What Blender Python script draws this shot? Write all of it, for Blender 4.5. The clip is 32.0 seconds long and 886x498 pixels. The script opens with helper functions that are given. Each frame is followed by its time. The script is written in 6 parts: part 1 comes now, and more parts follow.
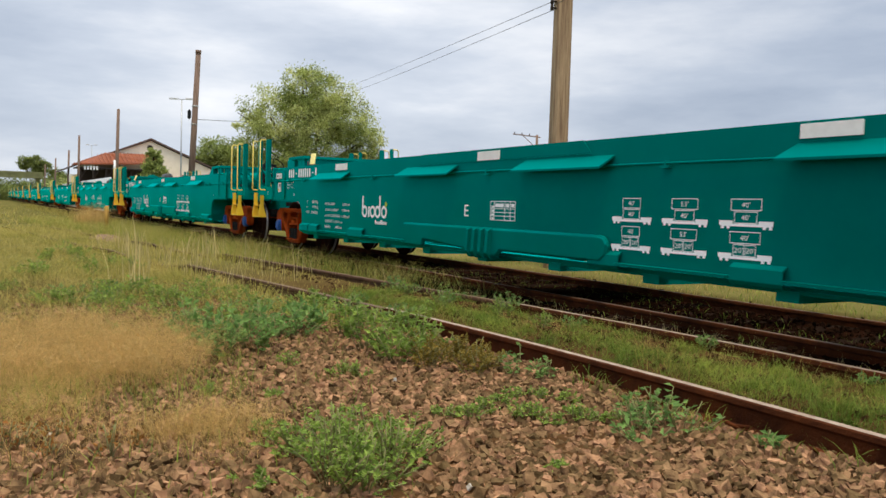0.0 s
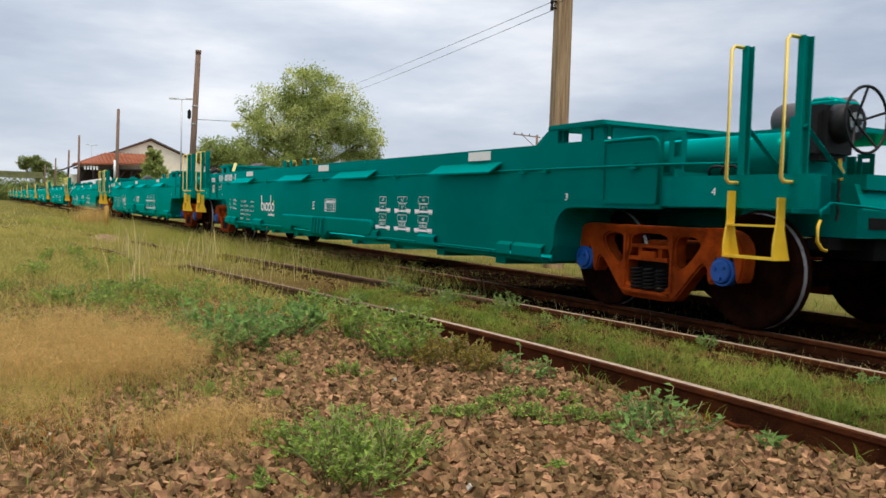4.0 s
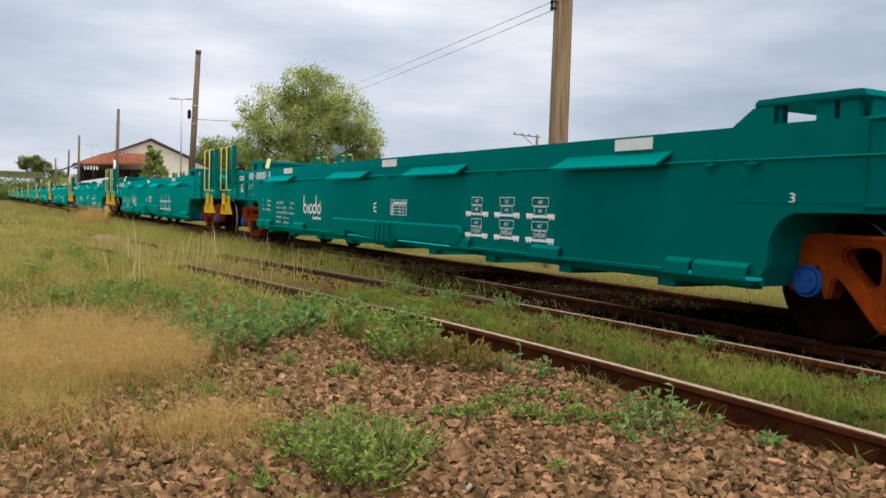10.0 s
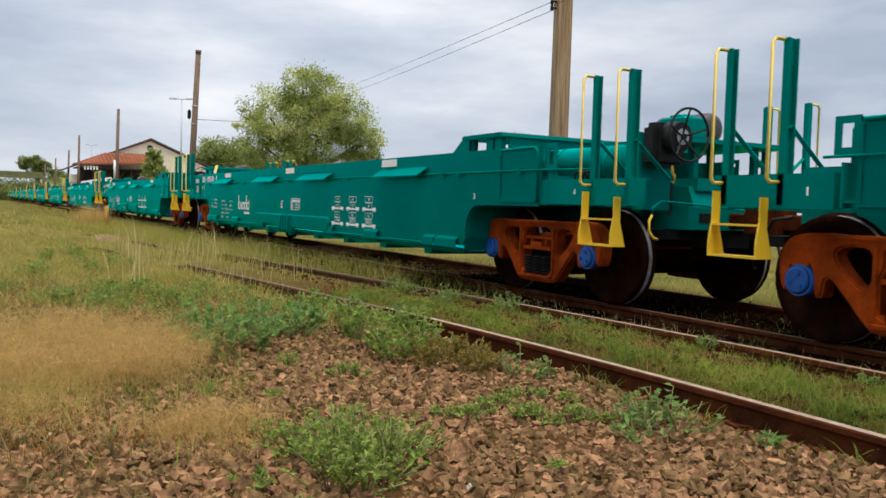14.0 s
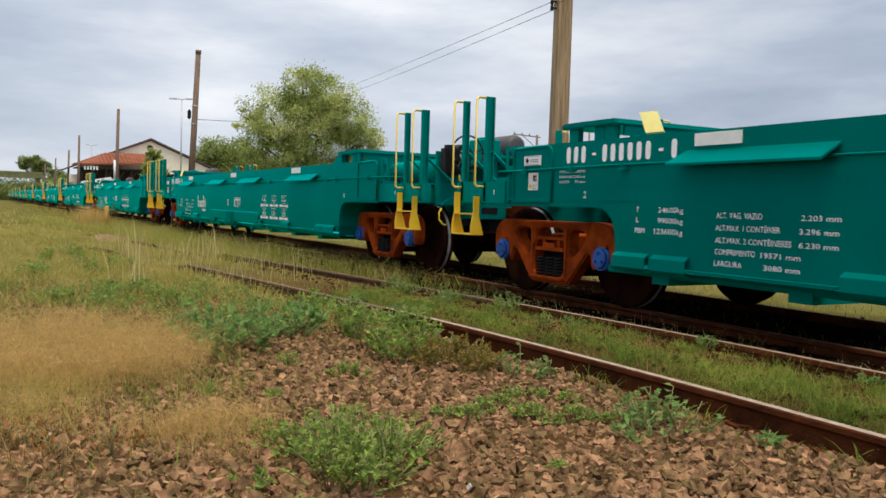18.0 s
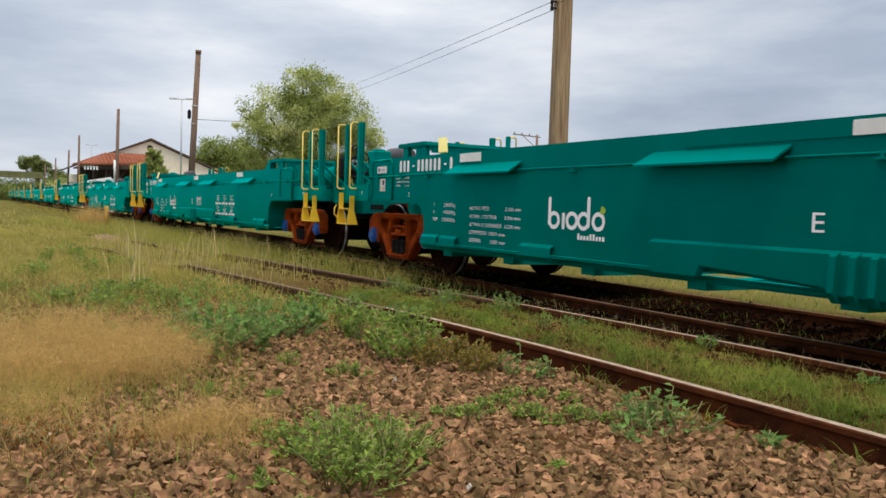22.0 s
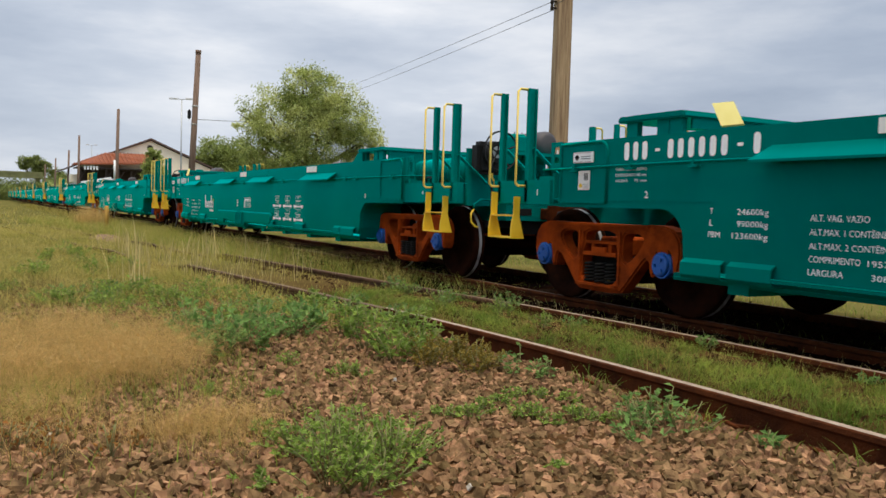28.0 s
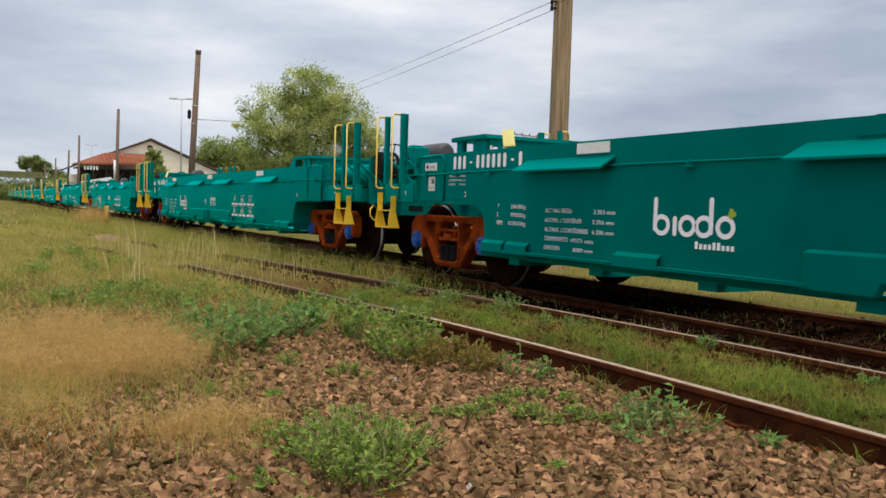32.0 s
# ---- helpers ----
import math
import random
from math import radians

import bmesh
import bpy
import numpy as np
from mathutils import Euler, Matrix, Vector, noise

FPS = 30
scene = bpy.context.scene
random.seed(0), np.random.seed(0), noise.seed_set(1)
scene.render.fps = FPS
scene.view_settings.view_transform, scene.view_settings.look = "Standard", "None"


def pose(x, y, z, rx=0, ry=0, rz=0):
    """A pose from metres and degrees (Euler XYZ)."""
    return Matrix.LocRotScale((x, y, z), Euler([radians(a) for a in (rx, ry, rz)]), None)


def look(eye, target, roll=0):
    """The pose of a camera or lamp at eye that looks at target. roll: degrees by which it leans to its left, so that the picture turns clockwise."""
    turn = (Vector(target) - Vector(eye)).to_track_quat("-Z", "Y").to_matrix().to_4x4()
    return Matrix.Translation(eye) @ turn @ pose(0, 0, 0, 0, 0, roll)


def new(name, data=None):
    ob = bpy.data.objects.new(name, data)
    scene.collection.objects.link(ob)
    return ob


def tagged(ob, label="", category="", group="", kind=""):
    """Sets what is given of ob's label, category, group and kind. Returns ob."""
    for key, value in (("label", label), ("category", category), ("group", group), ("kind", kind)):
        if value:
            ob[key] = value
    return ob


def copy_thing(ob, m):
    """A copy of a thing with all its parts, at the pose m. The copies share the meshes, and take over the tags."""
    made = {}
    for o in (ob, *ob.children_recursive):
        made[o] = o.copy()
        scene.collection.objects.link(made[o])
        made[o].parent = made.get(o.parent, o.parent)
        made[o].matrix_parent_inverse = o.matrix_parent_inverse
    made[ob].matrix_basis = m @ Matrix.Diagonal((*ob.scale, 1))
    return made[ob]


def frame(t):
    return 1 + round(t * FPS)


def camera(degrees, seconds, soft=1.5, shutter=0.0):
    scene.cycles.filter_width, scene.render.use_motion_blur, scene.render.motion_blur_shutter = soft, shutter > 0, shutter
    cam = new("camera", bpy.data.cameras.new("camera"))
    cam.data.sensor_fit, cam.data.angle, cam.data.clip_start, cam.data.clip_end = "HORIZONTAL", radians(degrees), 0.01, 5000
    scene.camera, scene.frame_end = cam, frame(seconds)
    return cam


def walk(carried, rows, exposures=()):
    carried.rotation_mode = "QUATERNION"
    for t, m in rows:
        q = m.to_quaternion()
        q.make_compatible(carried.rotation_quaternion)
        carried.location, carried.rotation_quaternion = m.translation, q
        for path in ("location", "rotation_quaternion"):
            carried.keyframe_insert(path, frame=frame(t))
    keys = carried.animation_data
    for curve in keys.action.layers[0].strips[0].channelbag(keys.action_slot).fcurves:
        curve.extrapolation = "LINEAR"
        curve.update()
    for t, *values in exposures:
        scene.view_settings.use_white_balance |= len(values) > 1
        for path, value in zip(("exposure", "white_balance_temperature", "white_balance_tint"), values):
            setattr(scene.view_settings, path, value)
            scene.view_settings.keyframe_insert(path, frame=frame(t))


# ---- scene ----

# ---------------------------------------------------------------- camera
cam = camera(56.15, 32.0, soft=1.55, shutter=0.06)
STAND = look((0, 0, 0.942), (-8.7838, 4.7538, 0.445), 1.72)
walk(cam, [(0.0, STAND), (32.0, STAND)], exposures=[(0.0, 0.06), (32.0, -0.06)])

# ---------------------------------------------------------------- light
SUN_EL, SUN_AZ = radians(74.5), radians(116)
world = bpy.data.worlds.new("overcast_sky")
scene.world = world
world.use_nodes = True
wn, wl = world.node_tree.nodes, world.node_tree.links
wn.clear()
w_out = wn.new("ShaderNodeOutputWorld")
w_bg = wn.new("ShaderNodeBackground")
w_sky = wn.new("ShaderNodeTexSky")
w_sky.sky_type, w_sky.sun_disc = "NISHITA", False
w_sky.sun_elevation, w_sky.sun_rotation = SUN_EL, SUN_AZ
w_sky.dust_density = 2.0
w_tc = wn.new("ShaderNodeTexCoord")
w_map = wn.new("ShaderNodeMapping")
w_map.inputs["Scale"].default_value = (1.5, 1.5, 6.0)
w_map.inputs["Location"].default_value = (0.4, 0.1, 0.0)
w_noise = wn.new("ShaderNodeTexNoise")
w_noise.inputs["Scale"].default_value = 1.9
w_noise.inputs["Detail"].default_value = 7
w_noise.inputs["Roughness"].default_value = 0.55
w_ramp = wn.new("ShaderNodeValToRGB")
w_ramp.color_ramp.elements[0].position, w_ramp.color_ramp.elements[0].color = 0.32, (5.4, 6.1, 7.3, 1)
w_ramp.color_ramp.elements[1].position, w_ramp.color_ramp.elements[1].color = 0.68, (10.3, 10.5, 10.9, 1)
w_mid = w_ramp.color_ramp.elements.new(0.5)
w_mid.color = (7.3, 7.9, 8.9, 1)
w_mix = wn.new("ShaderNodeMixRGB")
w_mix.inputs["Fac"].default_value = 0.9
wl.new(w_tc.outputs["Generated"], w_map.inputs["Vector"])
wl.new(w_map.outputs["Vector"], w_noise.inputs["Vector"])
wl.new(w_noise.outputs["Fac"], w_ramp.inputs["Fac"])
wl.new(w_sky.outputs["Color"], w_mix.inputs["Color1"])
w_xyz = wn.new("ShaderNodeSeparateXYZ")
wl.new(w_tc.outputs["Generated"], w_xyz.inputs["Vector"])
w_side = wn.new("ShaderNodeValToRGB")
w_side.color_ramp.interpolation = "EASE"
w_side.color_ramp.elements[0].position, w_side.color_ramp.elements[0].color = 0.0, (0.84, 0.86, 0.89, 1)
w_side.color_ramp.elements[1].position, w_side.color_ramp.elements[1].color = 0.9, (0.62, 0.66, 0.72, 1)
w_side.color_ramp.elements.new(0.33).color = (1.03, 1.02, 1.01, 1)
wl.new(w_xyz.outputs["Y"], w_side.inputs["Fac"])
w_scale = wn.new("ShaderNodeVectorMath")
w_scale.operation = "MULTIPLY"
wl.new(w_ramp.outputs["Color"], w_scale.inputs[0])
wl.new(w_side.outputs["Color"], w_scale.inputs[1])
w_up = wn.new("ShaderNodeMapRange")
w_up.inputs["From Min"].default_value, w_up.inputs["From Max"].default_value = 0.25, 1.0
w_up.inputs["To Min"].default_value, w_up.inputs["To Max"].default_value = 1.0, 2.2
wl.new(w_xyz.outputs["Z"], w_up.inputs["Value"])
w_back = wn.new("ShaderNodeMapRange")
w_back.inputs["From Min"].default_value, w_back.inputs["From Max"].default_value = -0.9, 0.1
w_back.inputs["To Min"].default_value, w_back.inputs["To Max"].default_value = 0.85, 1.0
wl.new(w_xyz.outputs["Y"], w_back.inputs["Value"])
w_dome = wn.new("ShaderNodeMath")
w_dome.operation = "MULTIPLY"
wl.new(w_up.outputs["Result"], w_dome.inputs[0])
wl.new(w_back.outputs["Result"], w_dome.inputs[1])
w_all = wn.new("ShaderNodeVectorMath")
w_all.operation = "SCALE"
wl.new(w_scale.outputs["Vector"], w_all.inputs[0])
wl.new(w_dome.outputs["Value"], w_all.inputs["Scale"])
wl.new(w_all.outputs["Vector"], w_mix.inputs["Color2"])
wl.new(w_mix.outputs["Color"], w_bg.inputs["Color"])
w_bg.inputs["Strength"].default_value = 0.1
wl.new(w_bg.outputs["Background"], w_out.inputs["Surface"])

sun_data = bpy.data.lights.new("sun", "SUN")
sun_data.energy, sun_data.angle, sun_data.color = 2.4, radians(14), (1.0, 0.89, 0.66)
sun = new("sun", sun_data)
sun.matrix_world = look((3.5, -1.7, 14), (0, 0, 0))


# ---------------------------------------------------------------- materials
def material(name, a, b=None, rough=0.6, metal=0.0, scale=4.0, bump=0.0, bump_scale=60.0, vary=0.0, island=0.0, spec=0.5, lift=(0.35, 0.65)):
    """Two colours mixed by a coarse and a fine noise, with relief; vary: brightness by object; island: by loose piece."""
    m = bpy.data.materials.new(name)
    m.use_nodes = True
    n, l = m.node_tree.nodes, m.node_tree.links
    bsdf = n["Principled BSDF"]
    b = b or tuple(c * 0.8 for c in a)
    tc = n.new("ShaderNodeTexCoord")
    n1 = n.new("ShaderNodeTexNoise")
    n1.inputs["Scale"].default_value, n1.inputs["Detail"].default_value = scale, 6
    n1.inputs["Roughness"].default_value = 0.65
    l.new(tc.outputs["Object"], n1.inputs["Vector"])
    ramp = n.new("ShaderNodeValToRGB")
    ramp.color_ramp.elements[0].position, ramp.color_ramp.elements[0].color = lift[0], (*b, 1)
    ramp.color_ramp.elements[1].position, ramp.color_ramp.elements[1].color = lift[1], (*a, 1)
    l.new(n1.outputs["Fac"], ramp.inputs["Fac"])
    col = ramp.outputs["Color"]
    if vary or island:
        hsv = n.new("ShaderNodeHueSaturation")
        src = n.new("ShaderNodeNewGeometry").outputs["Random Per Island"] if island else n.new("ShaderNodeObjectInfo").outputs["Random"]
        amount = island or vary
        mr = n.new("ShaderNodeMapRange")
        mr.inputs["To Min"].default_value, mr.inputs["To Max"].default_value = 1 - amount, 1 + amount
        l.new(src, mr.inputs["Value"])
        l.new(mr.outputs["Result"], hsv.inputs["Value"])
        mh = n.new("ShaderNodeMapRange")
        mh.inputs["To Min"].default_value, mh.inputs["To Max"].default_value = 0.5 + amount * 0.025, 0.5 - amount * 0.025
        l.new(src, mh.inputs["Value"])
        l.new(mh.outputs["Result"], hsv.inputs["Hue"])
        l.new(col, hsv.inputs["Color"])
        col = hsv.outputs["Color"]
    l.new(col, bsdf.inputs["Base Color"])
    mr2 = n.new("ShaderNodeMapRange")
    mr2.inputs["To Min"].default_value, mr2.inputs["To Max"].default_value = max(rough - 0.1, 0.05), min(rough + 0.1, 1)
    l.new(n1.outputs["Fac"], mr2.inputs["Value"])
    l.new(mr2.outputs["Result"], bsdf.inputs["Roughness"])
    bsdf.inputs["Metallic"].default_value = metal
    bsdf.inputs["Specular IOR Level"].default_value = spec
    if bump:
        n2 = n.new("ShaderNodeTexNoise")
        n2.inputs["Scale"].default_value, n2.inputs["Detail"].default_value = bump_scale, 4
        l.new(tc.outputs["Object"], n2.inputs["Vector"])
        bp = n.new("ShaderNodeBump")
        bp.inputs["Strength"].default_value, bp.inputs["Distance"].default_value = bump, 0.02
        l.new(n2.outputs["Fac"], bp.inputs["Height"])
        l.new(bp.outputs["Normal"], bsdf.inputs["Normal"])
    return m


def leafy(name, a, b, island=0.35, rough=0.65, shine=0.15, patch=3.0):
    m = material(name, a, b, rough=rough, scale=patch, island=island, spec=shine)
    m.node_tree.nodes["Principled BSDF"].inputs["Transmission Weight"].default_value = 0.0
    n, l = m.node_tree.nodes, m.node_tree.links
    bsdf = n["Principled BSDF"]
    tr = n.new("ShaderNodeBsdfTranslucent")
    src = bsdf.inputs["Base Color"].links[0].from_socket
    l.new(src, tr.inputs["Color"])
    mx = n.new("ShaderNodeMixShader")
    mx.inputs["Fac"].default_value = 0.42
    l.new(bsdf.outputs["BSDF"], mx.inputs[1])
    l.new(tr.outputs["BSDF"], mx.inputs[2])
    l.new(mx.outputs["Shader"], n["Material Output"].inputs["Surface"])
    return m


PAINT = material("green_paint", (0, 0.1346, 0.1132), (0, 0.1145, 0.09537), rough=0.4, scale=1.2, bump=0.02, bump_scale=30, spec=0.3)
PAINT_INNER = material("green_paint_frame", (0, 0.1812, 0.1529), (0, 0.1473, 0.1246), rough=0.36, scale=3.0, bump=0.03, spec=0.3)
for paint in (PAINT, PAINT_INNER):
    # satin gloss over the pigment
    pt = paint.node_tree
    pt.nodes["Principled BSDF"].inputs["Specular IOR Level"].default_value = 0.0
    gloss, fres, less, both = pt.nodes.new("ShaderNodeBsdfGlossy"), pt.nodes.new("ShaderNodeFresnel"), pt.nodes.new("ShaderNodeMath"), pt.nodes.new("ShaderNodeMixShader")
    gloss.inputs["Color"].default_value, gloss.inputs["Roughness"].default_value = (0.0, 0.90, 0.80, 1), 0.28
    fres.inputs["IOR"].default_value = 1.45
    less.operation, less.inputs[1].default_value = "MULTIPLY", 1.0
    pt.links.new(fres.outputs["Fac"], less.inputs[0])
    pt.links.new(less.outputs["Value"], both.inputs["Fac"])
    pt.links.new(pt.nodes["Principled BSDF"].outputs["BSDF"], both.inputs[1])
    pt.links.new(gloss.outputs["BSDF"], both.inputs[2])
    pt.links.new(both.outputs["Shader"], pt.nodes["Material Output"].inputs["Surface"])
YELLOW = material("yellow_paint", (0.86, 0.56, 0.03), (0.78, 0.48, 0.02), rough=0.45, scale=6.0)
RAIL_YELLOW = material("light_yellow_paint", (0.90, 0.68, 0.16), (0.84, 0.60, 0.10), rough=0.35, scale=6.0)
FADED = material("faded_yellow_paint", (0.42, 0.24, 0.03), (0.32, 0.18, 0.03), rough=0.7)
PALE_YELLOW = material("pale_yellow_paint", (0.85, 0.74, 0.25), (0.8, 0.68, 0.2), rough=0.5)
WHITE = material("white_marking", (0.954, 0.954, 0.9504), (0.8904, 0.8904, 0.8856), rough=0.6, scale=20)
REFLECT = material("reflective_sheet", (0.90, 0.87, 0.82), (0.82, 0.79, 0.74), rough=0.4, scale=12)
LIME = material("lime_mark", (0.42, 0.60, 0.04), rough=0.5)
RUSTY = material("rust_primer", (0.407, 0.06415, 0.006159), (0.1055, 0.01668, 0.003079), rough=0.8, scale=4, bump=0.25, bump_scale=45, lift=(0.28, 0.66), spec=0.06)
COUPLER = material("dark_rust", (0.10, 0.022, 0.005), (0.03, 0.008, 0.003), rough=0.85, scale=6, bump=0.2, spec=0.04)
# wheel rust kept near black, with the shade under the wagon in it
WHEEL = material("wheel_steel", (0.026, 0.0075, 0.003), (0.007, 0.003, 0.002), rough=0.85, scale=5, bump=0.1, spec=0.03)
TREAD = material("bright_tread", (0.36, 0.345, 0.345), (0.03, 0.02, 0.017), rough=0.5, metal=0.2, scale=5, lift=(0.34, 0.50))
BLUE = material("blue_cap_paint", (0.008, 0.11, 0.46), (0.006, 0.08, 0.34), rough=0.5, scale=8)
BLACK = material("black_paint", (0.013, 0.013, 0.014), (0.007, 0.007, 0.007), rough=0.6, bump=0.05, spec=0.25)
DARK = material("dark_underframe", (0.012, 0.012, 0.012), (0.007, 0.007, 0.007), rough=0.8, spec=0.15)
GREY_TANK = material("dark_grey_tank", (0.075, 0.062, 0.066), (0.05, 0.042, 0.045), rough=0.55)
RAIL_SIDE = material("rail_rust", (0.1045, 0.02849, 0.007494), (0.0441, 0.01163, 0.003123), rough=0.9, scale=6, bump=0.4, bump_scale=60, spec=0.12)
RAIL_TOP = material("rail_head", (0.44, 0.34, 0.26), (0.26, 0.18, 0.13), rough=0.6, scale=14, spec=0.2)
# sleeper brown lowered to hold the shade under the train
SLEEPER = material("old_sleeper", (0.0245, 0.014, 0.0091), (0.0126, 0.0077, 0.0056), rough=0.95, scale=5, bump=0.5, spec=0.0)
SOIL = material("red_soil", (0.1129, 0.05806, 0.02419), (0.05, 0.025, 0.01048), rough=0.95, scale=2.5, bump=0.7, bump_scale=40, spec=0.0)
gn, gl = SOIL.node_tree.nodes, SOIL.node_tree.links
g_xyz, g_tc = gn.new("ShaderNodeSeparateXYZ"), gn.new("ShaderNodeTexCoord")
gl.new(g_tc.outputs["Object"], g_xyz.inputs["Vector"])
g_a, g_b, g_max, g_mix = gn.new("ShaderNodeMapRange"), gn.new("ShaderNodeMapRange"), gn.new("ShaderNodeMath"), gn.new("ShaderNodeMixRGB")
g_a.inputs["From Min"].default_value, g_a.inputs["From Max"].default_value = -8.0, -14.0
g_b.inputs["From Min"].default_value, g_b.inputs["From Max"].default_value = 8.0, 9.0
gl.new(g_xyz.outputs["X"], g_a.inputs["Value"])
gl.new(g_xyz.outputs["Y"], g_b.inputs["Value"])
g_max.operation = "MAXIMUM"
gl.new(g_a.outputs["Result"], g_max.inputs[0])
gl.new(g_b.outputs["Result"], g_max.inputs[1])
g_noise, g_ramp = gn.new("ShaderNodeTexNoise"), gn.new("ShaderNodeValToRGB")
g_noise.inputs["Scale"].default_value, g_noise.inputs["Detail"].default_value = 0.5, 8
g_ramp.color_ramp.elements[0].position, g_ramp.color_ramp.elements[0].color = 0.35, (0.10, 0.095, 0.028, 1)
g_ramp.color_ramp.elements[1].position, g_ramp.color_ramp.elements[1].color = 0.65, (0.185, 0.155, 0.05, 1)
gl.new(g_tc.outputs["Object"], g_noise.inputs["Vector"])
gl.new(g_noise.outputs["Fac"], g_ramp.inputs["Fac"])
g_bsdf = gn["Principled BSDF"]
gl.new(g_bsdf.inputs["Base Color"].links[0].from_socket, g_mix.inputs["Color1"])
gl.new(g_ramp.outputs["Color"], g_mix.inputs["Color2"])
gl.new(g_max.outputs["Value"], g_mix.inputs["Fac"])
gl.new(g_mix.outputs["Color"], g_bsdf.inputs["Base Color"])
BARE = material("bare_pink_soil", (0.272, 0.176, 0.112), (0.176, 0.104, 0.064), rough=0.95, scale=3, bump=0.5, bump_scale=30, spec=0.1)
# bed brown taken near black for the shade under the train
TRACK_BED = material("shade_dark_bed", (0.027, 0.0099, 0.0045), (0.0063, 0.00315, 0.00225), rough=0.95, scale=3.0, bump=0.8, bump_scale=35, spec=0.0)
RAIL_OLD = material("overgrown_rail", (0.12, 0.065, 0.036), (0.06, 0.032, 0.018), rough=0.9, scale=6, bump=0.3, spec=0.12)
RAIL_DULL = material("dull_rail_head", (0.20, 0.135, 0.09), (0.12, 0.075, 0.05), rough=0.8, scale=8, bump=0.2, spec=0.15)
# main rail tops browner than RAIL_TOP: unlit under the train, by colour
RAIL_MAIN = material("shaded_rail_head", (0.15, 0.095, 0.065), (0.085, 0.05, 0.034), rough=0.7, scale=10, spec=0.12)
DARK_STONE = material("dark_ballast", (0.075, 0.040, 0.018), (0.025, 0.014, 0.007), rough=0.9, scale=14, bump=0.3, bump_scale=80, island=0.45, spec=0.0)
# bed stones carry the same shade in their colour
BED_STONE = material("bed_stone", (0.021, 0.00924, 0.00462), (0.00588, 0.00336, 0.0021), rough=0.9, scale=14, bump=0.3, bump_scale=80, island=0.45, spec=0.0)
STONE = material("ballast_stone", (0.3415, 0.2028, 0.1004), (0.1043, 0.05968, 0.03184), rough=0.9, scale=14, bump=0.3, bump_scale=80, island=0.55, spec=0.0)
PALE_STONE = material("pale_stone", (0.52, 0.47, 0.40), (0.40, 0.35, 0.29), rough=0.9, scale=20)
WOOD = material("weathered_pole", (0.52, 0.36, 0.21), (0.20, 0.125, 0.075), rough=0.9, scale=2.0, bump=0.3, spec=0.12)
WOOD_DARK = material("dark_weathered_pole", (0.266, 0.1755, 0.13), (0.154, 0.108, 0.0845), rough=0.9, scale=2.0, bump=0.3, spec=0.12)
CONCRETE = material("concrete", (0.216, 0.2185, 0.09), (0.153, 0.1568, 0.066), rough=0.9, scale=0.6, bump=0.1)
PLASTER = material("cream_plaster", (0.969, 0.8568, 0.6936), (0.8772, 0.765, 0.612), rough=0.9, scale=0.8, bump=0.05)
TILE = material("clay_roof_tile", (0.306, 0.085, 0.03145), (0.2125, 0.0578, 0.02295), rough=0.85, scale=1.5, bump=0.3, bump_scale=8)
TILE_DARK = material("weathered_roof_edge", (0.14, 0.085, 0.07), (0.09, 0.06, 0.05), rough=0.9, scale=1.5)
DARK_WOOD = material("dark_timber", (0.05, 0.03, 0.022), (0.03, 0.02, 0.015), rough=0.8)
METAL = material("galvanised_metal", (0.45, 0.46, 0.47), (0.36, 0.37, 0.38), rough=0.45, metal=0.6)
LAMP_HEAD = material("white_lamp_head", (0.8, 0.8, 0.8), rough=0.4)
CABLE = material("cable", (0.10, 0.10, 0.105), rough=0.7)
GRASS = leafy("green_grass", (0.2751, 0.3286, 0.05336), (0.1276, 0.207, 0.02848), island=0.4, patch=1.5)
GRASS_FIELD = leafy("yellow_green_grass", (0.54, 0.41, 0.135), (0.3226, 0.311, 0.0532), island=0.22, patch=0.8)
GRASS_DULL = leafy("dull_field_grass", (0.33, 0.285, 0.085), (0.18, 0.185, 0.048), island=0.22, patch=0.5)
GRASS_DRY = leafy("dry_grass", (0.6632, 0.4488, 0.1715), (0.5027, 0.3377, 0.1107), island=0.35)
SEED = leafy("seed_heads", (0.66, 0.53, 0.24), (0.50, 0.40, 0.18), island=0.25)
LEAF = leafy("weed_leaf", (0.3024, 0.4063, 0.07942), (0.1661, 0.2611, 0.04763), island=0.4)
LEAF_BLUE = leafy("blue_green_leaf", (0.266, 0.4197, 0.1166), (0.1328, 0.2489, 0.06578), island=0.35)
LEAF_BRIGHT = leafy("bright_weed_leaf", (0.3263, 0.4403, 0.08811), (0.2055, 0.3074, 0.05851), island=0.35)
OLIVE = leafy("olive_brown_weed", (0.345, 0.24, 0.049), (0.1955, 0.16, 0.0315), island=0.35)
DRY_WEED = leafy("dried_weed", (0.46, 0.22, 0.05), (0.26, 0.11, 0.03), island=0.3)
DRY_LITTER = leafy("dry_litter", (0.42, 0.25, 0.10), (0.24, 0.125, 0.05), island=0.5)
STEM = material("weed_stem", (0.24, 0.24, 0.08), (0.17, 0.16, 0.06), rough=0.8)
BARK = material("bark", (0.10, 0.075, 0.055), (0.06, 0.045, 0.035), rough=0.95, scale=3, bump=0.5, spec=0.12)
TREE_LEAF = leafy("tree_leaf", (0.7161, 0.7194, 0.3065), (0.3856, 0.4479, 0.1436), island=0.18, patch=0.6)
TREE_FAR = leafy("far_tree_leaf", (0.19, 0.225, 0.065), (0.10, 0.125, 0.038), island=0.35)
TREE_BROWN = leafy("brownish_tree_leaf", (0.36, 0.28, 0.14), (0.22, 0.18, 0.09), island=0.3)
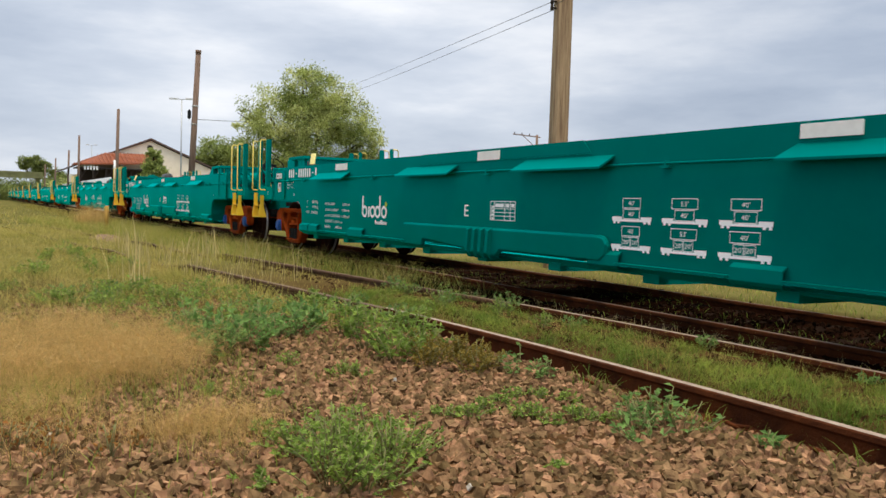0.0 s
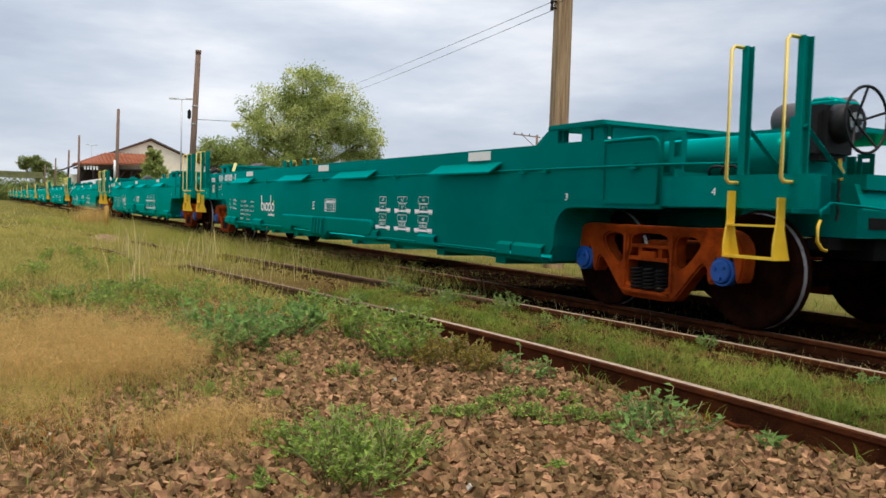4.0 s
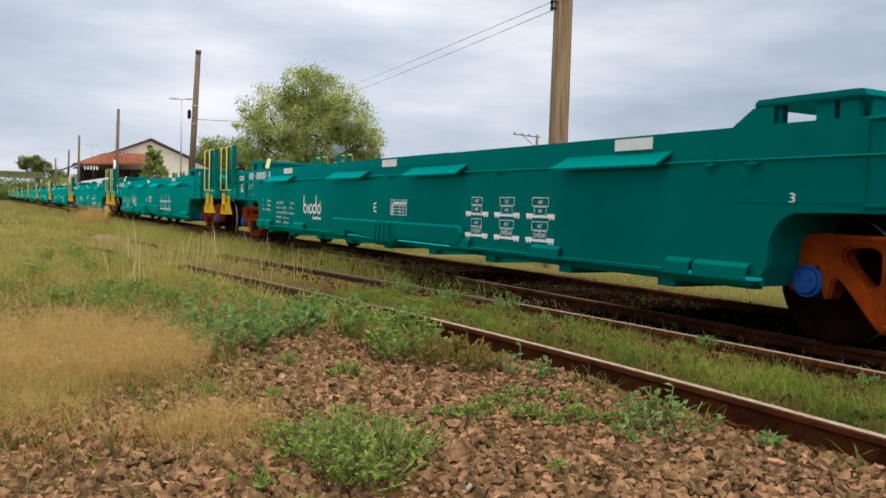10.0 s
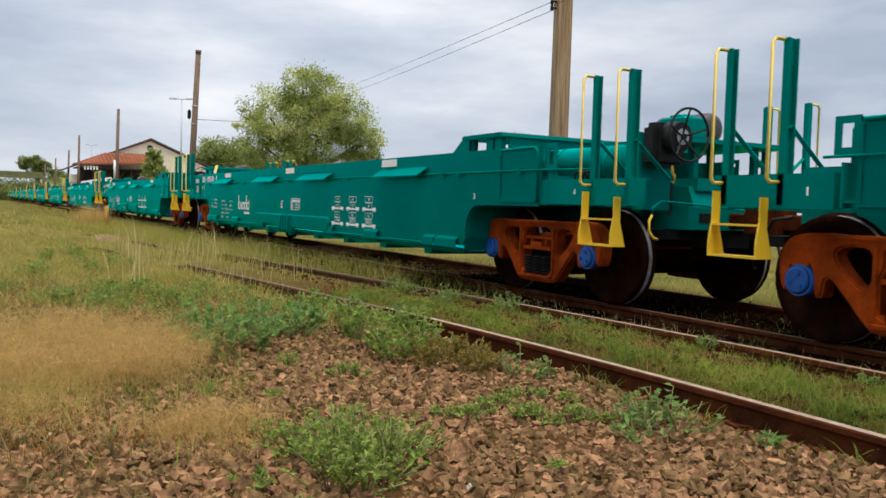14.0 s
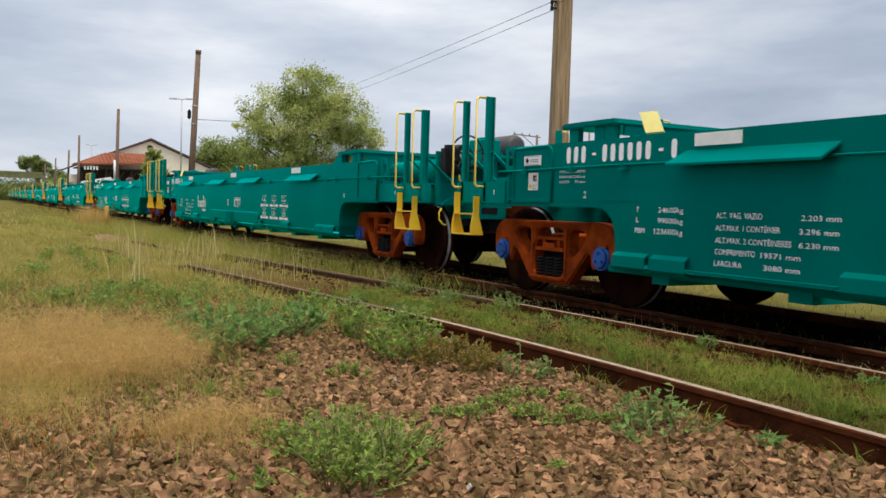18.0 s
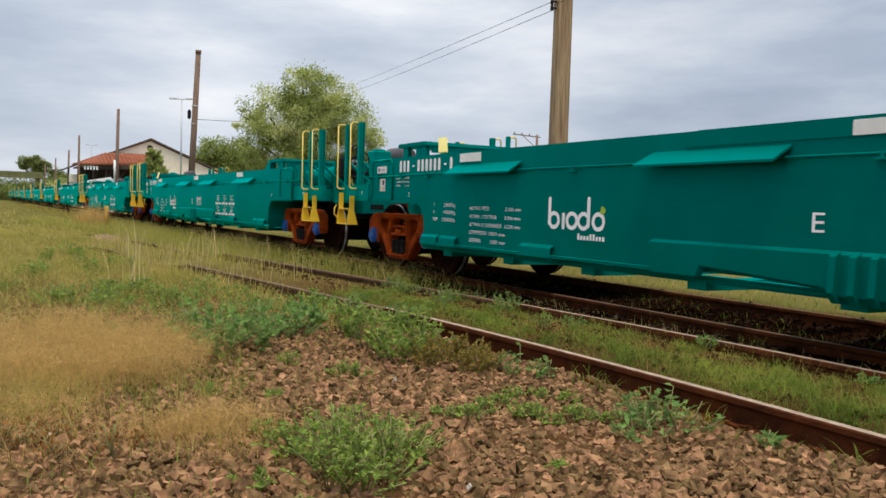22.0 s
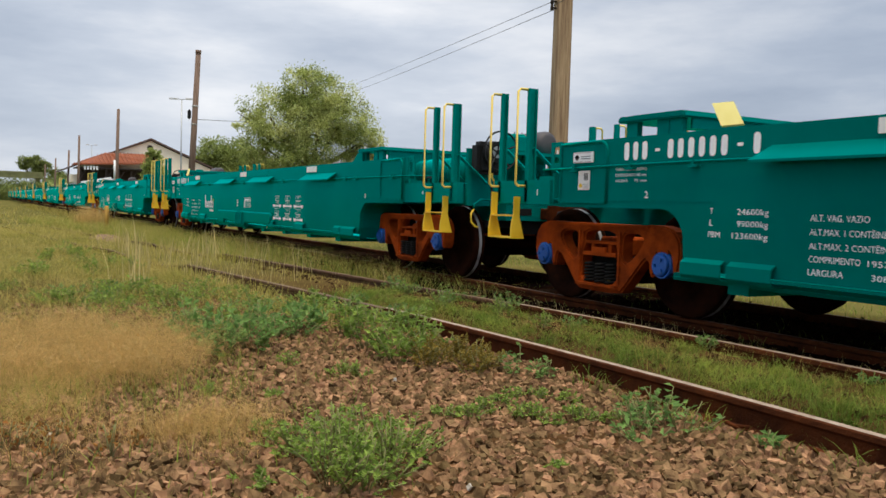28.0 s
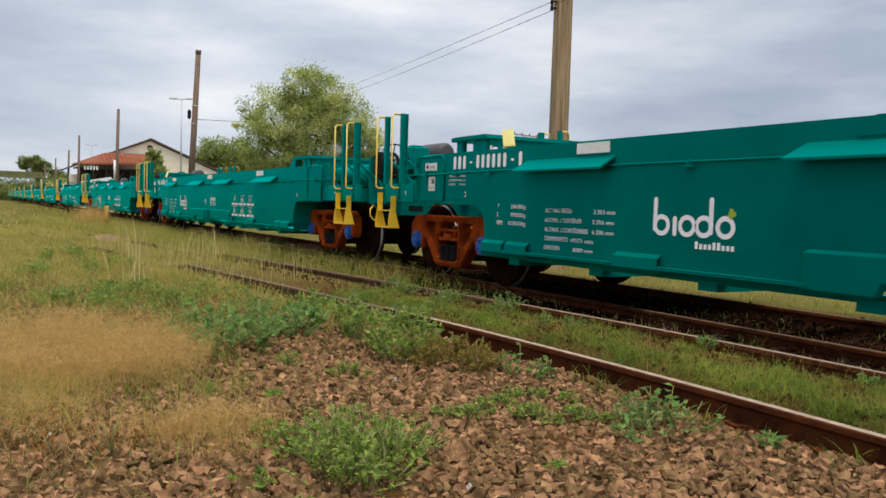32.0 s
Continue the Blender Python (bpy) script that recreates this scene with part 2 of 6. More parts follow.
# also stands for the shade inside and low in the crowns
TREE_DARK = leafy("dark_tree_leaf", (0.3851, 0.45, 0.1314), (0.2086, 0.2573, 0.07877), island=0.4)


for wood in (WOOD, WOOD_DARK):
    # grain and checks run up the pole
    wt = wood.node_tree
    stretch = wt.nodes.new("ShaderNodeMapping")
    stretch.inputs["Scale"].default_value = (9.0, 9.0, 0.45)
    wt.links.new(wt.nodes.new("ShaderNodeTexCoord").outputs["Object"], stretch.inputs["Vector"])
    for node in wt.nodes:
        if node.bl_idname == "ShaderNodeTexNoise":
            wt.links.new(stretch.outputs["Vector"], node.inputs["Vector"])


# ---------------------------------------------------------------- mesh helpers
def box(bm, x0, x1, y0, y1, z0, z1):
    v = [bm.verts.new(p) for p in ((x0, y0, z0), (x1, y0, z0), (x1, y1, z0), (x0, y1, z0), (x0, y0, z1), (x1, y0, z1), (x1, y1, z1), (x0, y1, z1))]
    for f in ((3, 2, 1, 0), (4, 5, 6, 7), (0, 1, 5, 4), (1, 2, 6, 5), (2, 3, 7, 6), (3, 0, 4, 7)):
        bm.faces.new([v[i] for i in f])
    return bm


def prism(bm, pts, y0, y1):
    """A polygon in x and z, drawn out from y0 to y1."""
    a = [bm.verts.new((x, y0, z)) for x, z in pts]
    b = [bm.verts.new((x, y1, z)) for x, z in pts]
    k = len(pts)
    fs = [bm.faces.new(a), bm.faces.new(b[::-1])]
    for i in range(k):
        fs.append(bm.faces.new([a[i], b[i], b[(i + 1) % k], a[(i + 1) % k]]))
    bmesh.ops.recalc_face_normals(bm, faces=fs)
    return bm


def cross_prism(bm, pts, x0, x1):
    """A polygon in y and z, drawn out from x0 to x1."""
    a = [bm.verts.new((x0, y, z)) for y, z in pts]
    b = [bm.verts.new((x1, y, z)) for y, z in pts]
    k = len(pts)
    fs = [bm.faces.new(a), bm.faces.new(b[::-1])]
    for i in range(k):
        fs.append(bm.faces.new([a[i], b[i], b[(i + 1) % k], a[(i + 1) % k]]))
    bmesh.ops.recalc_face_normals(bm, faces=fs)
    return bm


def rod(bm, p, q, r, seg=8, r2=None):
    p, q = Vector(p), Vector(q)
    r2 = r if r2 is None else r2
    d = (q - p).normalized()
    side = d.cross(Vector((0, 0, 1)) if abs(d.z) < 0.9 else Vector((1, 0, 0))).normalized()
    up = side.cross(d)
    ring = [[bm.verts.new(c + (side * math.cos(2 * math.pi * i / seg) + up * math.sin(2 * math.pi * i / seg)) * rr) for i in range(seg)] for c, rr in ((p, r), (q, r2))]
    for i in range(seg):
        f = bm.faces.new([ring[0][i], ring[0][(i + 1) % seg], ring[1][(i + 1) % seg], ring[1][i]])
        f.smooth = seg >= 8
    bm.faces.new(ring[0][::-1])
    bm.faces.new(ring[1])
    return bm


def tube(bm, pts, r, seg=6):
    """A bent bar through the points, mitred at its bends."""
    pts = [Vector(p) for p in pts]
    rings = []
    ref = Vector((0.13, 0.41, 0.9)).normalized()
    for i, p in enumerate(pts):
        d = ((pts[i] - pts[i - 1]).normalized() if i else Vector()) + ((pts[i + 1] - pts[i]).normalized() if i + 1 < len(pts) else Vector())
        d.normalize()
        a = d.cross(ref).normalized()
        b = a.cross(d)
        rings.append([bm.verts.new(p + (a * math.cos(2 * math.pi * j / seg) + b * math.sin(2 * math.pi * j / seg)) * r) for j in range(seg)])
    for u, v in zip(rings, rings[1:]):
        for j in range(seg):
            bm.faces.new([u[j], u[(j + 1) % seg], v[(j + 1) % seg], v[j]]).smooth = True
    bm.faces.new(rings[0][::-1])
    bm.faces.new(rings[-1])
    return bm


def bevel(bm, w, seg=1):
    bmesh.ops.bevel(bm, geom=[e for e in bm.edges], offset=w, segments=seg, affect="EDGES", clamp_overlap=True)
    return bm


def B():
    return bmesh.new()


def mesh_of(name, bm, mat):
    bmesh.ops.recalc_face_normals(bm, faces=bm.faces)
    me = bpy.data.meshes.new(name)
    bm.to_mesh(me)
    bm.free()
    me.materials.append(mat)
    return me


def part(name, bm, mat, parent, label=""):
    ob = new(name, mesh_of(name, bm, mat) if isinstance(bm, bmesh.types.BMesh) else bm)
    ob.parent = parent
    if label:
        ob["label"] = label
    return ob


def thing(name, label, category, group="", kind="", at=None):
    ob = tagged(new(name), label, category, group, kind)
    if at is not None:
        ob.matrix_world = at
    return ob


def solid(name, bm, mat, label="", category="", group="", kind=""):
    return tagged(new(name, mesh_of(name, bm, mat)), label, category, group, kind)


def raw(name, verts, faces, mat, smooth=False):
    me = bpy.data.meshes.new(name)
    me.from_pydata(verts, [], faces)
    me.materials.append(mat)
    if smooth:
        me.polygons.foreach_set("use_smooth", [True] * len(me.polygons))
    return me


def letters(text, width, height, mat, align="LEFT"):
    """Flat lettering that reads along x with its foot at z = 0, facing -y."""
    cu = bpy.data.curves.new("lettering", "FONT")
    cu.body, cu.size, cu.resolution_u = text, 1.0, 2
    ob = bpy.data.objects.new("lettering", cu)
    scene.collection.objects.link(ob)
    bpy.context.view_layer.update()
    me = bpy.data.meshes.new_from_object(ob.evaluated_get(bpy.context.evaluated_depsgraph_get()))
    bpy.data.objects.remove(ob)
    bpy.data.curves.remove(cu)
    xs = [v.co.x for v in me.vertices]
    ys = [v.co.y for v in me.vertices]
    x0, x1, y0, y1 = min(xs), max(xs), min(0, min(ys) if "g" not in text else 0), max(ys)
    sx, sy = width / (x1 - x0), height / (y1 - y0)
    for v in me.vertices:
        v.co = ((v.co.x - x0) * sx, 0, v.co.y * sy)
    me.materials.clear()
    me.materials.append(mat)
    return me


# ---------------------------------------------------------------- the wagon
LONG = 19.571
SIDE = -1.54          # the side that shows its lettering


def arc(cx, cz, rx, rz, a0, a1, n=8):
    return [(cx + rx * math.cos(radians(a0 + (a1 - a0) * i / n)), cz + rz * math.sin(radians(a0 + (a1 - a0) * i / n))) for i in range(n + 1)]


def side_outline():
    pts = [(-7.80, 1.61), (8.16, 1.61), (8.16, 0.985), (7.12, 0.985)]
    pts += arc(6.97, 0.715, 0.27, 0.27, 90, 180)[1:]
    pts += [(6.69, 0.58), (6.64, 0.50), (-6.05, 0.50), (-6.10, 0.58)]
    pts += arc(-6.38, 0.715, 0.27, 0.27, 0, 90)[1:]
    pts += [(-7.80, 0.985)]
    return pts


def wheel_mesh():
    """A wheel on the y axis, its tread and flange turned as one shape."""
    prof = [(0.10, -0.09), (0.14, -0.09), (0.17, -0.03), (0.38, -0.035), (0.40, -0.065), (0.475, -0.068), (0.483, -0.06), (0.484, -0.005), (0.487, 0.032), (0.512, 0.05), (0.505, 0.068), (0.40, 0.07), (0.38, 0.0), (0.17, 0.02), (0.14, 0.09), (0.10, 0.09)]
    bm = B()
    seg = 32
    rings = [[bm.verts.new((r * math.cos(2 * math.pi * j / seg), y, r * math.sin(2 * math.pi * j / seg))) for j in range(seg)] for r, y in prof]
    for k, (u, v) in enumerate(zip(rings, rings[1:])):
        for j in range(seg):
            f = bm.faces.new([u[j], u[(j + 1) % seg], v[(j + 1) % seg], v[j]])
            f.smooth = True
            f.material_index = 1 if k == 7 else 0
    me = mesh_of("wheel", bm, WHEEL)
    me.materials.append(TREAD)
    return me


def cap_mesh():
    bm = B()
    rod(bm, (0, 0.07, 0), (0, -0.02, 0), 0.118, 20)
    rod(bm, (0, -0.02, 0), (0, -0.045, 0), 0.105, 20, 0.085)
    for i in range(3):
        a = 2 * math.pi * i / 3
        rod(bm, (0.055 * math.cos(a), -0.04, 0.055 * math.sin(a)), (0.055 * math.cos(a), -0.062, 0.055 * math.sin(a)), 0.017, 6)
    return mesh_of("end_cap", bm, BLUE)


def softened(pts, rounds=2):
    """Cuts the corners of a closed outline."""
    for k in range(rounds):
        out = []
        for (x0, z0), (x1, z1) in zip(pts, pts[1:] + pts[:1]):
            out += [(x0 * 0.78 + x1 * 0.22, z0 * 0.78 + z1 * 0.22), (x0 * 0.22 + x1 * 0.78, z0 * 0.22 + z1 * 0.78)]
        pts = out
    return pts


def frame_mesh():
    """The cast side frame of a bogie about its middle: a plate with rounded windows and open jaws over the bearings."""
    half = [(0.0, 0.825), (0.45, 0.83), (0.82, 0.845), (1.00, 0.81), (1.09, 0.71), (1.10, 0.56), (1.07, 0.41), (1.01, 0.40), (0.995, 0.52), (0.97, 0.605), (0.82, 0.605), (0.795, 0.52), (0.785, 0.37), (0.715, 0.37), (0.70, 0.50), (0.655, 0.52), (0.55, 0.41), (0.37, 0.21), (0.31, 0.165), (0.0, 0.165)]
    outer = softened(half[1:-1] + [(-x, z) for x, z in reversed(half[1:-1])], 1)
    window = [(0.335, 0.75), (0.55, 0.755), (0.635, 0.70), (0.55, 0.58), (0.405, 0.455), (0.335, 0.52)]
    middle = [(-0.24, 0.765), (0.24, 0.765), (0.235, 0.62), (0.272, 0.55), (0.275, 0.235), (-0.275, 0.235), (-0.272, 0.55), (-0.235, 0.62)]
    loops = [outer, softened(window), softened([(-x, z) for x, z in window]), softened(middle, 1)]
    bm = B()
    edges = []
    for loop in loops:
        vs = [bm.verts.new((x, -0.075, z)) for x, z in loop]
        edges += [bm.edges.new((vs[i], vs[(i + 1) % len(vs)])) for i in range(len(vs))]
    bmesh.ops.triangle_fill(bm, use_beauty=True, use_dissolve=True, edges=edges)
    faces = list(bm.faces)
    ext = bmesh.ops.extrude_face_region(bm, geom=faces)
    bmesh.ops.translate(bm, vec=(0, 0.15, 0), verts=[v for v in ext["geom"] if isinstance(v, bmesh.types.BMVert)])
    bmesh.ops.recalc_face_normals(bm, faces=bm.faces)
    sharp = [e for e in bm.edges if len(e.link_faces) == 2 and e.calc_face_angle() > 1.2]
    bmesh.ops.bevel(bm, geom=sharp, offset=0.018, segments=2, affect="EDGES", clamp_overlap=True)
    # spring seat, top flange and column ribs
    box(bm, -0.30, 0.30, -0.12, 0.12, 0.215, 0.24)
    box(bm, -0.70, 0.70, -0.095, 0.095, 0.808, 0.834)
    for s in (-1, 1):
        box(bm, s * 0.895 - 0.07, s * 0.895 + 0.07, -0.09, 0.09, 0.595, 0.625)
        box(bm, s * 0.305 - 0.014, s * 0.305 + 0.014, -0.09, 0.0, 0.26, 0.76)
    return mesh_of("bogie_side_frame", bm, RUSTY)


def spring_mesh():
    bm = B()
    pts = []
    for i in range(37):
        a = i / 6 * 2 * math.pi
        pts.append((0.062 * math.cos(a), 0.062 * math.sin(a), 0.20 * i / 36))
    tube(bm, pts, 0.014, 5)
    return mesh_of("coil_spring", bm, DARK)


M_WHEEL, M_CAP, M_FRAME, M_SPRING = wheel_mesh(), cap_mesh(), frame_mesh(), spring_mesh()
AXLES = (-8.47, -6.68, 6.79, 8.58)


def add_bogies(wagon, full=True):
    for c in (-7.575, 7.685):
        bm = B()
        box(bm, c - 0.2, c + 0.2, -1.04, 1.04, 0.52, 0.70)
        bevel(bm, 0.02)
        part("bogie_bolster", bm, RUSTY, wagon, "rust-red cast bolster")
        # dark box added behind the springs to stop light showing through
        bm = B()
        box(bm, c - 0.30, c + 0.30, -1.03, 1.03, 0.26, 0.51)
        part("spring_plank", bm, DARK, wagon, "dark box added behind the springs to shut out light")
        if full:
            # brake beams before the wheels, with their rods and shoes
            for d in (-1, 1):
                bm = B()
                x = c + d * 0.34
                box(bm, x - 0.05, x + 0.05, -0.95, 0.95, 0.34, 0.42)
                tube(bm, [(x, -0.9, 0.38), (x - d * 0.16, 0, 0.40), (x, 0.9, 0.38)], 0.03, 6)
                for y in (-0.835, 0.835):
                    prism(bm, [(x + d * 0.04, 0.28), (x + d * 0.055, 0.62), (x, 0.60), (x, 0.30)], y - 0.05, y + 0.05)
                part("brake_beam", bm, DARK, wagon, "dark brake beam with its shoes")
            bm = B()
            for d in (-1, 1):
                box(bm, c + d * 0.62 - 0.22, c + d * 0.62 + 0.22, -0.46, 0.46, 0.60, 0.76)
                box(bm, c + d * 0.34 - 0.02, c + d * 0.34 + 0.02, 0.05, 0.09, 0.38, 0.95)
            rod(bm, (c - 0.34, 0.07, 0.62), (c + 0.34, 0.07, 0.55), 0.022, 6)
            part("brake_lever", bm, DARK, wagon, "dark brake levers over the axles")
        for y in (-1.13, 1.13):
            fr = part("bogie_side_frame", M_FRAME, RUSTY, wagon, "rust-orange cast side frame")
            fr.matrix_basis = pose(c, y, 0)
            if full:
                for k in range(3):
                    sp = part("coil_spring", M_SPRING, DARK, fr)
                    sp.matrix_basis = pose(-0.16 + 0.16 * k, -0.03 if y < 0 else 0.03, 0.24, 0, 0, 0)
                out = -1 if y < 0 else 1
                bm = B()
                box(bm, -0.235, 0.235, -0.06, 0.06, 0.632, 0.662)
                box(bm, -0.255, 0.255, -0.08, 0.08, 0.515, 0.55)
                for x in (-0.13, 0.13):
                    box(bm, x - 0.025, x + 0.025, -0.05, 0.05, 0.55, 0.632)
                box(bm, -0.10, 0.10, out * 0.06, out * 0.085, 0.545, 0.60)
                part("bolster_end", bm, RUSTY, fr)
    for x in AXLES:
        bm = B()
        rod(bm, (0, -1.20, 0), (0, 1.20, 0), 0.085, 12)
        ws = part("wheelset", bm, WHEEL, wagon, "dark rusty axle with two wheels")
        ws.matrix_basis = pose(x, 0, 0.487)
        for y in (-0.835, 0.835):
            w = part("wheel", M_WHEEL, WHEEL, ws)
            w.matrix_basis = pose(0, y, 0, 0, 0, 0 if y < 0 else 180)
        if full:
            for y in (-1.21, 1.21):
                e = part("end_cap", M_CAP, BLUE, ws, "blue bearing end cap")
                e.matrix_basis = pose(0, y, 0, 0, 0, 0 if y < 0 else 180)


def handrail(x, y, z0, z1):
    """A bent round bar standing out from its post."""
    bm = B()
    o = y - 0.13
    tube(bm, [(x, y, z1), (x, o + 0.03, z1), (x, o, z1 - 0.03), (x, o, z0 + 0.03), (x, o + 0.03, z0), (x, y, z0)], 0.014, 8)
    return bm


def step_mesh(x0, x1, y):
    """A stirrup step of two plates that widen towards the foot, with two treads."""
    bm = B()
    for x, top in ((x0, 1.135), (x1, 1.085)):
        cross_prism(bm, [(y + 0.075, top), (y, top), (y, 0.90), (y - 0.01, 0.86), (y - 0.03, 0.74), (y - 0.03, 0.64), (y + 0.14, 0.64), (y + 0.075, 0.86)], x - 0.008, x + 0.008)
    box(bm, x0 - 0.012, x1 + 0.012, y - 0.026, y + 0.135, 0.636, 0.652)
    box(bm, x0, x1, y - 0.01, y + 0.06, 0.872, 0.888)
    return bm


def ladder(wagon, xa, xb, flip):
    """Two tall posts with yellow grab rails, and the yellow step below; flip: on the far side, turned round."""
    turn = pose(0, 0, 0, 0, 0, 180) if flip else Matrix()
    for x, wd in ((xa, 0.07), (xb, 0.10)):
        bm = B()
        box(bm, x - 0.008, x + 0.008, SIDE + 0.02, SIDE + 0.02 + wd, 1.03, 2.222)
        box(bm, x + 0.008, x + 0.046, SIDE + 0.008 + wd, SIDE + 0.02 + wd, 1.03, 2.217)
        box(bm, x + 0.008, x + 0.046, SIDE + 0.02, SIDE + 0.03, 1.03, 2.217)
        bmesh.ops.transform(bm, matrix=turn, verts=bm.verts)
        post = part("post", bm, PAINT_INNER, wagon)
        bm = handrail(x, SIDE + 0.03, 1.195, 2.207)
        bmesh.ops.transform(bm, matrix=turn, verts=bm.verts)
        part("grab_rail", bm, RAIL_YELLOW, post, "light yellow grab rail")
        bm = B()
        rod(bm, (x + 0.02, SIDE + 0.10, 1.60), (x + 0.03, SIDE + 0.52, 1.26), 0.022, 4)
        bmesh.ops.transform(bm, matrix=turn, verts=bm.verts)
        part("brace", bm, PAINT_INNER, post)
    bm = step_mesh(xa - 0.01, xa + 0.44, SIDE - 0.06)
    bmesh.ops.transform(bm, matrix=turn, verts=bm.verts)
    part("step", bm, YELLOW, wagon, "yellow stirrup step")


def turned(bm, prof, c, z, seg=24):
    """A profile of (position, radius) turned round an axis along x at y = c."""
    rings = [[bm.verts.new((p, c + r * math.cos(a), z + r * math.sin(a))) for a in [2 * math.pi * j / seg for j in range(seg)]] if r else [bm.verts.new((p, c, z))] for p, r in prof]
    for u, v in zip(rings, rings[1:]):
        for j in range(seg):
            f = [u[j % len(u)], u[(j + 1) % len(u)], v[(j + 1) % len(v)], v[j % len(v)]]
            face = bm.faces.new(list(dict.fromkeys(f)))
            face.smooth = True
    bmesh.ops.recalc_face_normals(bm, faces=bm.faces)


def half_turn(bm):
    bmesh.ops.transform(bm, matrix=pose(0, 0, 0, 0, 0, 180), verts=bm.verts)
    return bm


FLAPS = (-5.37, -1.97, 0.87, 4.20)
CLIPS = (-7.55, -6.75, -6.0, -2.94, 0.23, 3.05, 6.15, 6.55, 7.85)


def build_wagon(late_sheet=False, full=True):
    wagon = thing("well_wagon", "teal-green container well wagon with white markings on rails", "railway wagon", "wagons of the train")
    # --- the two side girders
    for s in (1, -1):
        bm = B()
        prism(bm, side_outline(), SIDE, SIDE + 0.03)
        part("side_girder", bm if s > 0 else half_turn(bm), PAINT, wagon)
        # top doubler and end bay frames
        bm = B()
        prism(bm, [(-1.36, 1.614), (1.92, 1.614), (2.05, 1.485), (-1.5, 1.485)], SIDE - 0.010, SIDE + 0.1)
        part("doubler_plate", bm if s > 0 else half_turn(bm), PAINT, wagon)
        for x0, x1 in ((-7.80, -7.07), (7.42, 8.16)):
            bm = B()
            tube(bm, [(x0 + 0.02, SIDE - 0.004, 1.592), (x1 - 0.12, SIDE - 0.004, 1.592)] + [(x1 - 0.12 + 0.105 * math.sin(radians(a)), SIDE - 0.004, 1.487 + 0.105 * math.cos(radians(a))) for a in (22, 45, 68, 90)] + [(x1 - 0.015, SIDE - 0.004, 1.03)], 0.017, 8)
            box(bm, x0, x1 - 0.03, SIDE - 0.02, SIDE, 1.025, 1.045)
            box(bm, x0, x0 + 0.022, SIDE - 0.014, SIDE, 1.05, 1.56)
            part("bay_frame", bm if s > 0 else half_turn(bm), PAINT, wagon)
        # weld line at the ends
        for x0, x1 in ((-7.05, -5.8), (6.3, 7.40)) if s > 0 else ():
            bm = B()
            box(bm, x0, x1, SIDE - 0.004, SIDE, 1.047, 1.055)
            part("weld_seam", bm if s > 0 else half_turn(bm), PAINT, wagon)
        # brake pipe along the side with its clips
        bm = B()
        tube(bm, [(-8.05, SIDE - 0.03, 1.355), (-6, SIDE - 0.03, 1.368), (0, SIDE - 0.03, 1.365), (8.20, SIDE - 0.03, 1.355), (8.9, SIDE + 0.10, 1.35)], 0.011, 6)
        pipe = part("pipe", bm if s > 0 else half_turn(bm), PAINT, wagon)
        if full and s > 0:
            for x in CLIPS:
                bm = B()
                box(bm, x - 0.05, x + 0.05, SIDE - 0.05, SIDE, 1.325, 1.342)
                box(bm, x - 0.012, x + 0.012, SIDE - 0.045, SIDE, 1.342, 1.385)
                part("pipe_clip", bm if s > 0 else half_turn(bm), PAINT_INNER, pipe)
        # sloping flaps
        for x in FLAPS:
            bm = B()
            v = [(x + 0.10, SIDE, 1.462), (x + 1.50, SIDE, 1.462), (x + 1.45, SIDE - 0.135, 1.352), (x, SIDE - 0.135, 1.352)]
            lo = [(p[0], p[1], p[2] - 0.02) for p in v]
            vs = [bm.verts.new(p) for p in v + lo]
            for f in ((0, 1, 2, 3), (7, 6, 5, 4), (0, 4, 5, 1), (1, 5, 6, 2), (2, 6, 7, 3), (3, 7, 4, 0)):
                bm.faces.new([vs[i] for i in f])
            part("flap", bm if s > 0 else half_turn(bm), PAINT, wagon)
        # bottom lip and drop brackets
        bm = B()
        for a, b in ((-5.17, -3.82), (-3.22, -1.75), (2.50, 3.77), (4.27, 5.70)):
            prism(bm, [(a, 0.50), (b, 0.50), (b, 0.478), (a, 0.478)], SIDE - 0.075, SIDE + 0.12)
        box(bm, -6.3, 6.5, SIDE + 0.10, SIDE + 0.20, 0.40, 0.46)
        part("bottom_lip", bm if s > 0 else half_turn(bm), PAINT, wagon)
        for a, b in ((-6.08, -5.66), (-5.60, -5.19), (-3.80, -3.24), (2.10, 2.52), (3.78, 4.26), (5.71, 5.98), (6.02, 6.55)):
            bm = B()
            cross_prism(bm, [(SIDE - 0.05, 0.565), (SIDE - 0.055, 0.47), (SIDE - 0.03, 0.44), (SIDE + 0.12, 0.425), (SIDE + 0.12, 0.437), (SIDE - 0.022, 0.453), (SIDE - 0.042, 0.477), (SIDE - 0.038, 0.56)], a, b)
            cross_prism(bm, [(SIDE - 0.05, 0.566), (SIDE - 0.002, 0.60), (SIDE - 0.002, 0.585), (SIDE - 0.038, 0.559)], a, b)
            part("drop_bracket", bm if s > 0 else half_turn(bm), PAINT, wagon)
        # the bulged reinforcement amidships with four ribs
        bm = B()
        prism(bm, [(-1.80, 0.735), (-1.83, 0.70), (-1.83, 0.44), (-1.26, 0.44), (-1.22, 0.53), (-0.15, 0.47), (0.0, 0.42), (0.52, 0.42), (0.60, 0.49), (2.28, 0.49), (2.36, 0.55), (2.38, 0.66), (2.33, 0.72), (2.26, 0.735)], SIDE - 0.065, SIDE)
        bmesh.ops.bevel(bm, geom=list(bm.edges), offset=0.034, segments=1, affect="EDGES", clamp_overlap=True)
        bulge = part("reinforcement", bm if s > 0 else half_turn(bm), PAINT, wagon)
